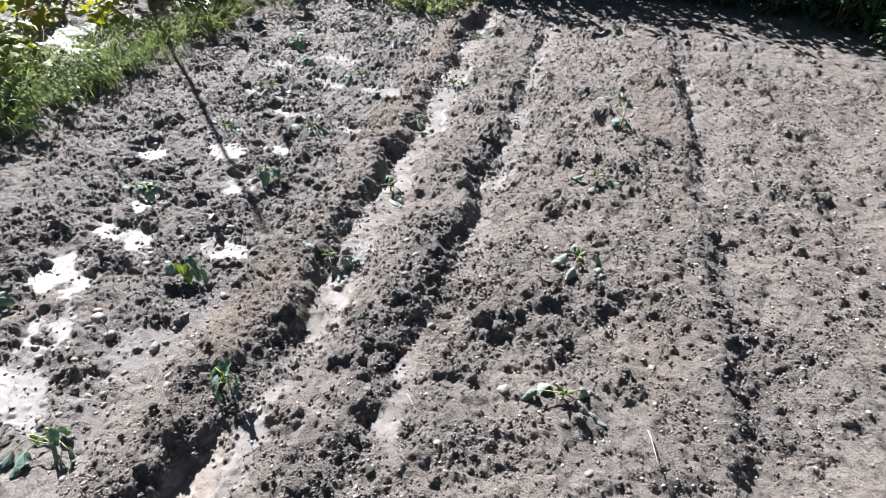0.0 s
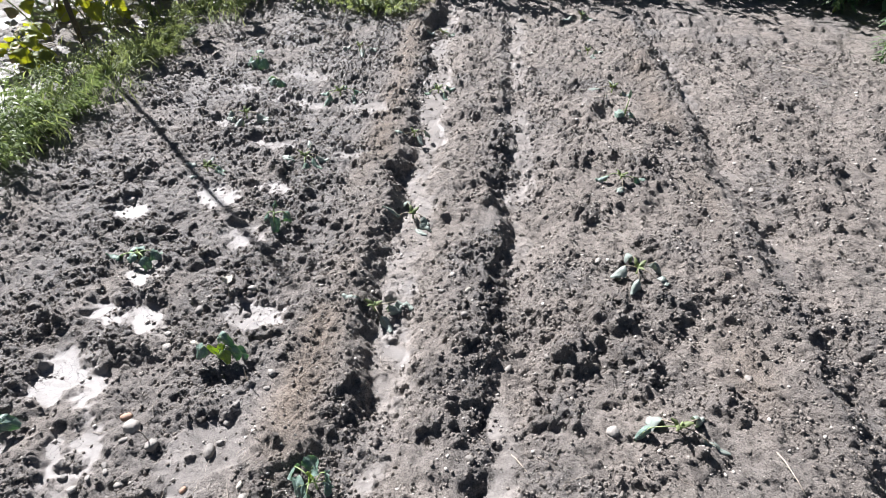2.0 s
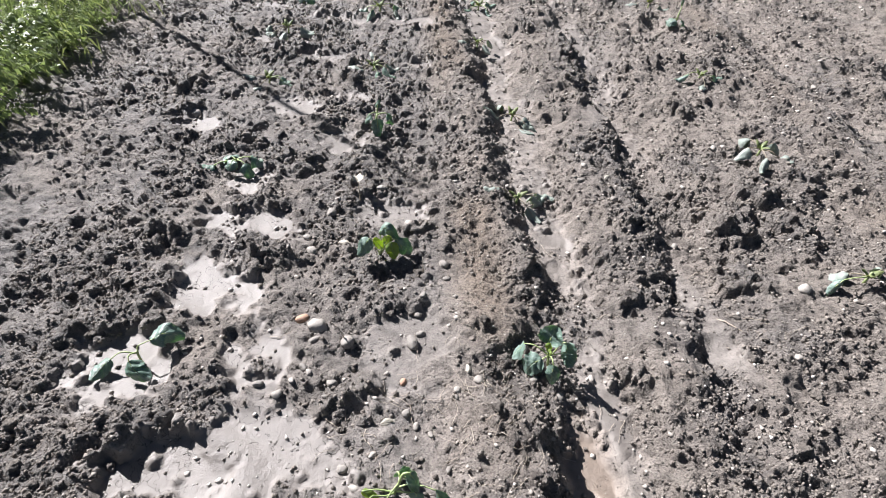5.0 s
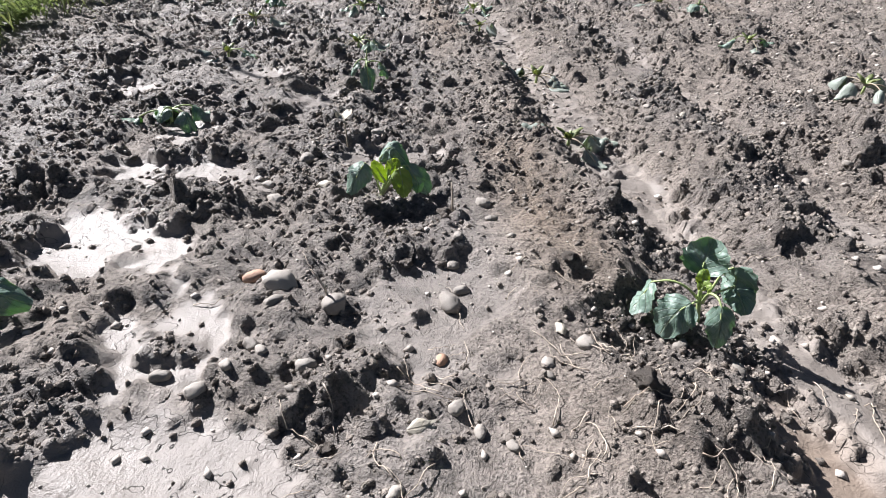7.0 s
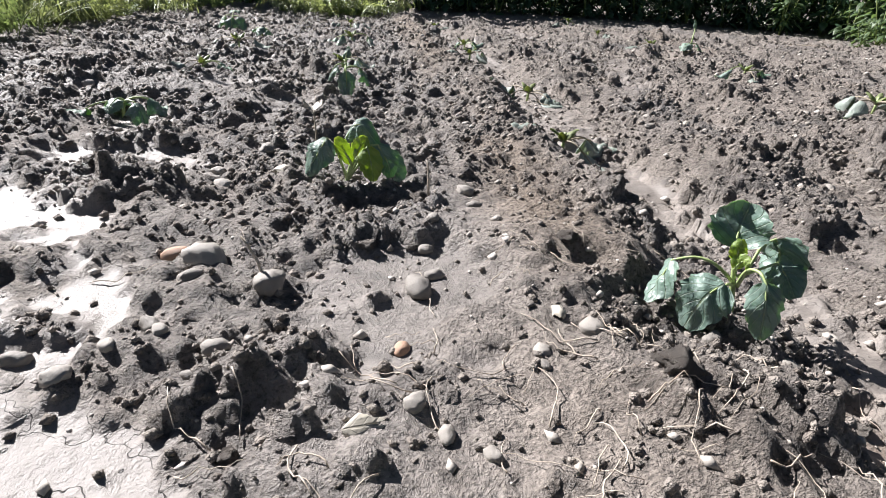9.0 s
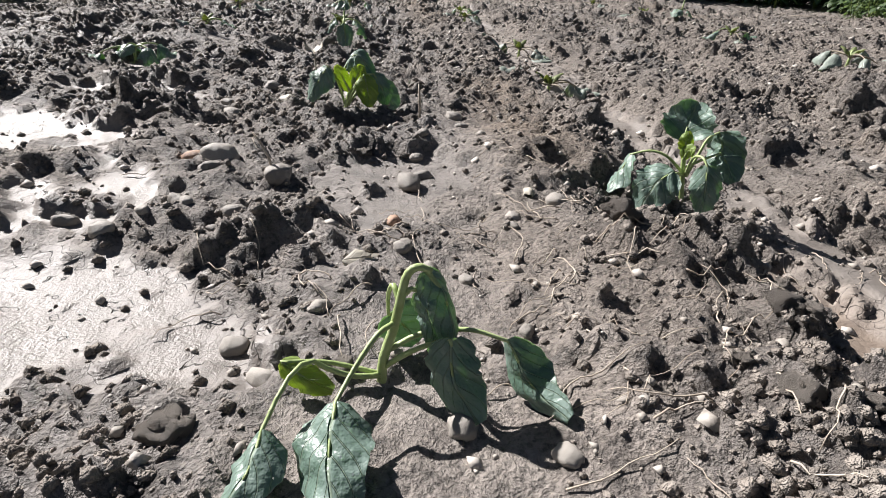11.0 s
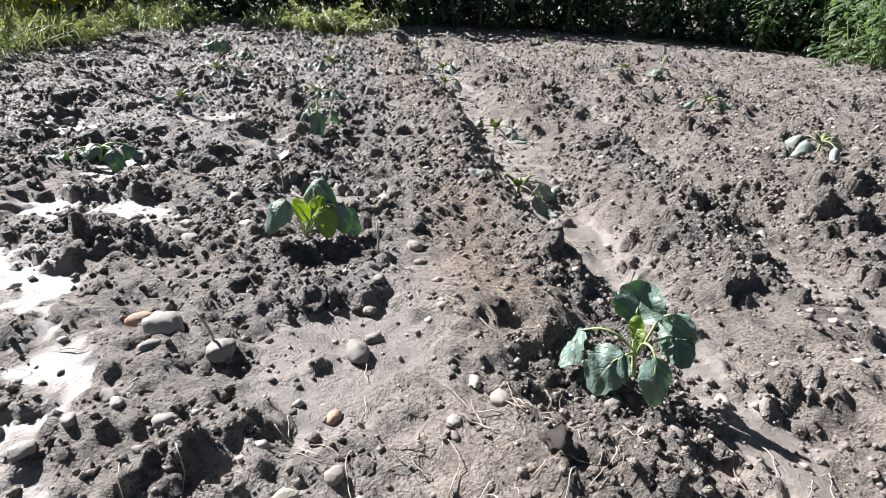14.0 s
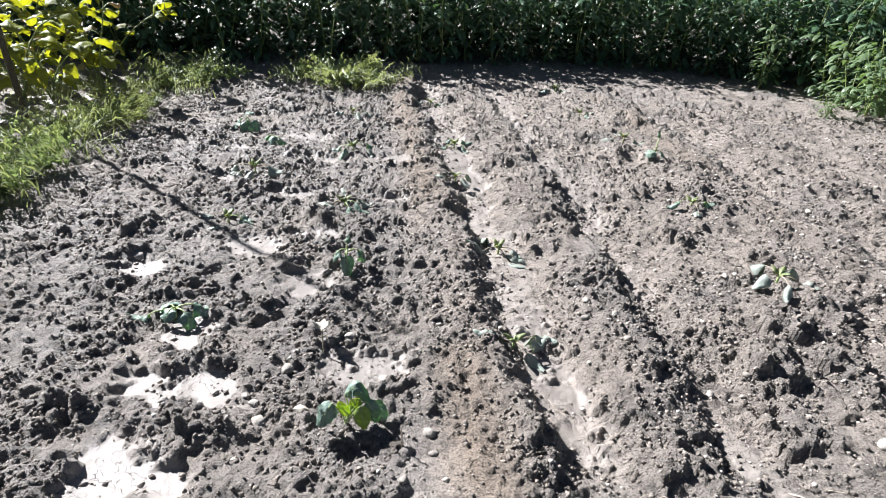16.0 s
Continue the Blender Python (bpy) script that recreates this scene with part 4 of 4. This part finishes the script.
for x, y, dx, dy, dz, label in [(-1.66, 0.87, -0.03, 0.01, 0.055, "short dry twig leaning beside a stone"), (-1.46, 1.16, -0.005, 0.01, 0.06, "short dry twig standing in the soil"),
                                (0.35, 1.28, 0.05, -0.16, 0.012, "long pale straw lying on the soil"), (1.15, 4.75, 0.28, -0.22, 0.02, "long pale straw lying on the soil"), (1.2, 4.85, 0.3, -0.12, 0.02, "long pale straw lying on the soil"), (-0.5, 1.12, 0.09, -0.09, 0.01, "pale straw lying in the furrow")]:
    ob = new("dry_twig", tube([(0, 0, -0.012), (dx * 0.3, dy * 0.3, dz * 0.35 + 0.004), (dx * 0.7, dy * 0.7, dz * 0.7 + 0.006), (dx, dy, dz)], [0.0024, 0.0022, 0.0018, 0.0012], [ROOT], "dry_twig", 6))
    ob.location = (x, y, ground_z(x, y) + 0.004)
    tagged(ob, label, "twig", "dry roots and straws")
for k, (x, y, size) in enumerate([(-1.522, 0.613, 0.06), (-1.30, 0.78, 0.04), (-1.72, 1.27, 0.05), (-0.75, 1.8, 0.05)]):
    line = spine((0, 0, 0.006), 70 * k, 25, -40, size, 7, 60)
    ob = new("crumpled_leaf", blade(line, size * 0.8, 60, random.Random(k), LEAF_DEAD, LEAF_DEAD, ruffle=0.5, roll=25, name="crumpled_leaf"))
    ob.location = (x, y, ground_z(x, y))
    tagged(ob, "crumpled whitish dry leaf lying on the soil", "leaf")

# ---- weeds ----


def weed_mesh(seed, n, height, spread, grassy, mat):
    """The stems and feathery leaflets of one clump, as two meshes."""
    rng = random.Random(seed)
    sv, sf, lv, lf = [], [], [], []
    for i in range(n):
        a, r = rng.uniform(0, 6.3), spread * 0.35 * math.sqrt(rng.random())
        p = Vector((r * math.cos(a), r * math.sin(a), -0.01))
        h = height * rng.uniform(0.5, 1.0)
        line = spine(p, math.degrees(a) + rng.uniform(-40, 40), rng.uniform(60, 85), rng.uniform(-25, 40), h, 7)
        for q in range(7):
            w = 0.0016 * (1 - q / 9)
            d = (line[q + 1] - line[q]).normalized()
            s = d.cross(Vector((0.3, 0.9, 0.2))).normalized()
            t = s.cross(d)
            b = len(sv)
            for u in (line[q], line[q + 1]):
                sv += [u + s * w, u - s * w * 0.5 + t * w, u - s * w * 0.5 - t * w]
            sf += [(b, b + 1, b + 4, b + 3), (b + 1, b + 2, b + 5, b + 4), (b + 2, b, b + 3, b + 5)]
            if q < 1:
                continue
            for side in (-1, 1):
                for rep in range(1 if grassy else 5):
                    o = line[q].lerp(line[q + 1], rng.random())
                    out = (s * side + t * rng.uniform(-0.8, 0.8) + d * rng.uniform(0.2, 0.9)).normalized()
                    size = rng.uniform(0.010, 0.024) * (2.6 if grassy else 1)
                    wide = out.cross(Vector((rng.random(), rng.random(), 1))).normalized() * size * (0.05 if grassy else 0.26)
                    b = len(lv)
                    lv += [o, o + out * size * 0.5 + wide, o + out * size + Vector((0, 0, -0.3 * size)), o + out * size * 0.5 - wide]
                    lf.append((b, b + 1, b + 2, b + 3))
    stems = mesh_from("stems", [v[:] for v in sv], sf, [WEED_STEM])
    leaves = mesh_from("leaves", [v[:] for v in lv], lf, [mat])
    return stems, leaves


WEEDS = [weed_mesh(s, 34, 0.27, 0.36, s % 3 == 0, WEED if s < 4 else WEED_DARK) for s in range(6)]
rw = random.Random(3)
spots = []
for k in range(58):
    y = rw.uniform(1.3, 5.2)
    spots.append((-3.5 + 0.22 * max(0, y - 4.4) - 0.06 * max(0, 2.8 - y) - abs(rw.gauss(0, 0.17)), y))
for k in range(9):
    spots.append((-3.47 + 0.07 * rw.uniform(-1, 1) - 0.1 * max(0, 1.1 - abs(0.2 * k - 0.9)), 1.5 + 0.19 * k))
for k in range(16):
    spots.append((rw.uniform(-2.8, -1.95), rw.uniform(5.1, 5.6)))
for k in range(16):
    spots.append((rw.uniform(-5.0, -3.8), rw.uniform(1.4, 4.8)))
for k, (x, y) in enumerate(spots):
    stems, leaves = WEEDS[4 + k % 2 if y < 3.3 and k % 3 else k % 6]
    size = rw.choice((0.35, 0.5, 0.65, 0.9, 1.2)) * (1.1 if y > 4.2 else 0.85) * (0.7 if x < -3.75 else 1)
    if 58 <= k < 67:
        size = rw.uniform(1.25, 1.75)
    clump = empty("weed_clump", pose(x, y, ground_z(x, y), 0, 0, rw.uniform(0, 360)) @ Matrix.Scale(size, 4), "green feathery weeds growing at the bed's edge", "weed", "weeds along the bed")
    tagged(child("stem_tuft", stems, clump), kind="stuff")
    tagged(child("foliage", leaves, clump), kind="stuff")

# a tall weed gone to seed
seedy = empty("flowering_weed", pose(-2.42, 5.25, ground_z(-2.42, 5.25)), "tall thin weed with a pale yellow flower head", "weed")
line = spine((0, 0, -0.02), 60, 84, 78, 0.62, 10)
child("stem", tube(line, [0.004 - 0.0002 * i for i in range(11)], [WEED_STEM], "stem", 6), seedy)
for k in range(9):
    tip = spine(line[-1], 40 * k, 60, 25, 0.05 + 0.01 * (k % 3), 4)
    child("flower_ray", tube(tip, [0.0015, 0.0012, 0.001, 0.003, 0.005], [WEED], "flower_ray", 5), seedy)
for k in range(6):
    q = line[2 + k]
    child("leaf", blade(spine(q, 75 * k, 40, -30, 0.07, 5), 0.02, 20, random.Random(k), WEED, WEED, across=4), seedy)

# ---- tall crops behind the beds ----


def lance(s):
    return max(0.0, math.sin(math.pi * s ** 0.75)) ** 0.9


def crop_mesh(seed, height, n_stems, n_leaves, size, mat, low):
    """Stems and many hanging pointed leaves of one tall plant."""
    rng = random.Random(seed)
    lv, lf, us, vs, lines = [], [], [], [], []
    for k in range(n_stems):
        a = 360 * k / n_stems + rng.uniform(-30, 30)
        lines.append(spine((0, 0, -0.02), a, rng.uniform(68, 86), rng.uniform(55, 80), height * rng.uniform(0.75, 1.0), 8))
    for i in range(n_leaves):
        line = lines[i % n_stems]
        f = (low + (1 - low) * rng.random()) * 8
        o = line[min(int(f), 7)].lerp(line[min(int(f), 7) + 1], f - int(f)) if f < 8 else line[8]
        a, length = rng.uniform(0, 360), size * rng.uniform(0.6, 1.15)
        pet = spine(o, a, rng.uniform(10, 50), -10, rng.uniform(0.03, 0.13), 2)
        sp = spine(pet[-1], a, rng.uniform(-10, 20), rng.uniform(-80, -35), length, 4)
        w = length * rng.uniform(0.32, 0.5)
        b = len(lv)
        for q, p in enumerate(sp):
            s = q / 4
            d = (sp[min(q + 1, 4)] - sp[max(q - 1, 0)]).normalized()
            side = d.cross(Vector((0, 0, 1)))
            side = side.normalized() if side.length > 0.02 else Vector((1, 0, 0))
            ww = w * 0.5 * (lance(s) if 0 < q < 4 else 0.08)
            up = side.cross(d)
            for u in (-1, 0, 1):
                lv.append(p + side * u * ww - up * abs(u) * ww * 0.35)
                us.append(float(u)), vs.append(s)
        for q in range(4):
            for j in (0, 1):
                c = b + q * 3 + j
                lf.append((c, c + 1, c + 4, c + 3))
    leaves = mesh_from("leaves", [v[:] for v in lv], lf, [mat])
    leaves.attributes.new("leaf_u", "FLOAT", "POINT").data.foreach_set("value", us)
    leaves.attributes.new("leaf_v", "FLOAT", "POINT").data.foreach_set("value", vs)
    stems = [tube(line, [0.008 - 0.0007 * i for i in range(9)], [WEED_STEM], "stem", 5) for line in lines]
    return stems, leaves


def crop(name, x, y, turn, scale, made, label, category, group):
    stems, leaves = made
    plant = empty(name, pose(x, y, ground_z(x, y), 0, 0, turn) @ Matrix.Scale(scale, 4), label, category, group)
    for s in stems:
        child("stem", s, plant)
    tagged(child("foliage", leaves, plant), kind="stuff")


TALL = [crop_mesh(60 + s, 1.35, 3, 170, 0.15, HEDGE, 0.05) for s in range(6)]
BUSH = [crop_mesh(80 + s, 0.75, 4, 130, 0.12, PEPPER, 0.1) for s in range(4)]
rc = random.Random(9)


def hedge_line(x):
    return float(np.interp(x, [-7, -4.6, -3.46, -2.5, -1.3, 0, 1.3, 2.2, 3.0, 6], [5.6, 5.5, 5.85, 6.3, 6.55, 6.95, 6.95, 6.5, 6.4, 6.6]))


count = 0
for row in range(5):
    x = -6.6 + 0.1 * row
    while x < 5.5:
        y = hedge_line(x) + 0.12 + 0.34 * row + rc.uniform(-0.1, 0.1)
        crop("crop_plant", x, y, rc.uniform(0, 360), rc.uniform(0.8, 1.1), TALL[count % 6], "tall dark green leafy crop plant in a dense row", "plant", "dense crop behind the beds")
        count += 1
        x += rc.uniform(0.24, 0.36)
for x, y in [(-4.5, 2.3), (-4.32, 2.08), (-4.62, 2.05)]:
    crop("crop_plant", x, y, rc.uniform(0, 360), 1.0, TALL[int(10 * y) % 6], "tall dark green leafy crop plant beside the weeds", "plant", "tall plants beside the beds")
for k, (x, y, s) in enumerate([
    (2.0, 6.3, 0.9), (2.45, 5.5, 0.95), (2.02, 5.12, 0.45), (2.35, 5.1, 0.8), (2.6, 5.0, 1.1), (2.75, 5.5, 1.1), (2.5, 6.0, 1.1), (3.0, 5.1, 1.1),
    (3.2, 5.6, 1.1), (2.95, 4.6, 0.9), (3.3, 4.5, 1.1), (3.1, 6.1, 1.2), (3.6, 5.2, 1.1), (3.5, 4.0, 1.0), (3.3, 3.5, 1.0), (3.6, 2.9, 1.0), (2.7, 4.75, 0.6),
]):
    crop("pepper_plant", x, y, 70 * k, s, BUSH[k % 4], "green pepper plant with drooping leaves in sunlight", "plant", "pepper plants beside the beds")
pole = new("garden_stake", tube([(0, 0, -0.1), (0.01, 0, 0.7), (0.0, 0.02, 1.5)], [0.011, 0.01, 0.009], [STEM_DEAD], "garden_stake", 8))
pole.location = (2.55, 5.35, ground_z(2.55, 5.35))
tagged(pole, "thin pale wooden stake among the pepper plants", "stake")

# ---- vines on a stake ----
stick = new("garden_stake", tube([(0, 0, -0.15), (-0.05, 0.05, 0.5), (-0.10, 0.12, 1.1), (-0.17, 0.17, 1.8), (-0.24, 0.24, 2.6)], [0.019, 0.018, 0.017, 0.016, 0.014], [WOOD], "garden_stake", 9))
stick.location = (-4.02, 3.62, ground_z(-4.02, 3.62))
tagged(stick, "dark leaning wooden stake in the weeds", "stake")


def palm(s):
    return max(0.0, math.sin(math.pi * min(1, s ** 0.5))) ** 0.6 * (1 + 0.12 * math.sin(16 * s))


rv = random.Random(31)
VINE_LEAVES = [blade(spine((0, 0, 0), 0, 10, -70, 0.15, 8), 0.15, 12, random.Random(70 + s), VINE_DRY if s == 5 else VINE, VINE_DRY if s == 5 else VINE, shape=palm, ruffle=0.2) for s in range(6)]
for k, (x, y, h) in enumerate([(-4.12, 4.05, 0.8), (-4.05, 4.5, 0.85), (-4.4, 4.3, 1.1), (-4.2, 4.9, 0.9), (-4.8, 4.0, 1.0), (-4.75, 4.8, 1.1), (-4.35, 4.1, 1.0), (-4.55, 4.5, 1.2), (-5.1, 4.4, 1.1), (-5.2, 3.6, 0.7), (-4.35, 2.6, 0.3), (-4.2, 3.3, 0.3), (-4.7, 3.1, 0.35), (-3.95, 2.3, 0.25)]):
    vine = empty("squash_vine", pose(x, y, ground_z(x, y)), "yellowing squash vine with large translucent leaves", "plant", "vines beside the beds")
    for m in range(3):
        line = spine((0, 0, -0.02), 120 * m + rv.uniform(-30, 30), 78, rv.uniform(10, 60), h * rv.uniform(0.7, 1.1), 9, rv.uniform(-60, 60))
        stem = child("stem", tube(line, [0.006 - 0.0003 * i for i in range(10)], [WEED_STEM], "stem", 6), vine)
        for q in range(2, 10):
            a = rv.uniform(0, 360)
            pet = spine(line[q], a, 50, 0, rv.uniform(0.05, 0.13), 4)
            child("petiole", tube(pet, [0.003] * 5, [WEED_STEM], "petiole", 5), stem)
            leaf = child("leaf", VINE_LEAVES[rv.randrange(6)], stem)
            leaf.matrix_basis = Matrix.Translation(pet[-1]) @ pose(0, 0, 0, rv.uniform(-25, 25), rv.uniform(-20, 30), a) @ Matrix.Scale(rv.uniform(0.6, 1.05), 4)

rd = random.Random(77)
for k in range(26):
    x, y = rd.uniform(-5.0, -3.6), rd.uniform(2.3, 4.3)
    line = spine((0, 0, -0.015), rd.uniform(0, 360), rd.uniform(25, 80), rd.uniform(-30, 30), rd.uniform(0.15, 0.45), 7, rd.uniform(-40, 40))
    for q in line[1:]:
        q.z = max(q.z, 0.006)
    ob = new("dry_stalk", tube(line, [0.0035 - 0.0003 * i for i in range(8)], [ROOT], "dry_stalk", 6))
    ob.location = (x, y, ground_z(x, y))
    tagged(ob, "bent pale dry stalk of a dead vine", "stalk", "dry stalks among the weeds")

# ---- crumbs of soil and pebbles, too many to count ----


def crumb_place(rng):
    while True:
        y = 0.3 + 4.9 * rng.rand() ** 1.5
        x = rng.uniform(-2.4 - 0.33 * y, 0.3 + 0.5 * y)
        if math.hypot(x + 1.43, y - 0.1) > 0.2 and rng.rand() < rough_here(x, y) + 0.22 * (1 - 0.98 * calm[cell(x, y)]) * (1 - 0.97 * silt[cell(x, y)]):
            return x, y


def pebble_place(rng):
    while True:
        y = 0.35 + 4.2 * rng.rand() ** 1.3
        x = rng.uniform(-2.2 - 0.1 * y, 0.4 + 0.5 * y)
        if rng.rand() < (1.0 if x > -1.4 else 0.5):
            return x, y


tagged(scatter("soil_crumbs", 62000, crumb_place, lambda r: 0.0026 + 0.0075 * r.rand() ** 3, 5, CLOD, 0.8, True), "loose crumbs of dark damp soil", "soil", kind="stuff")
tagged(scatter("pebbles", 3000, pebble_place, lambda r: 0.0028 + 0.0085 * r.rand() ** 3, 6, PEBBLE, 0.65, True), "small pale pebbles strewn over the soil", "pebbles", kind="stuff")

# ---- the larger clods, one by one ----
CLODS = [lump_mesh("clod", 90 + s, 3, (random.Random(s).uniform(0.7, 1), random.Random(s + 9).uniform(0.5, 0.75)), 0.55, CLOD) for s in range(10)]


def clod(x, y, size, kind, turn):
    ob = child("clod", CLODS[kind % 10], ground)
    ob.matrix_basis = pose(x, y, ground_z(x, y) + 0.12 * size, 0, 0, turn) @ Matrix.Scale(size, 4)


rk = np.random.RandomState(15)
for k in range(270):
    x, y = crumb_place(rk)
    clod(x, y, 0.014 + 0.026 * rk.rand() ** 2, k, 360 * rk.rand())
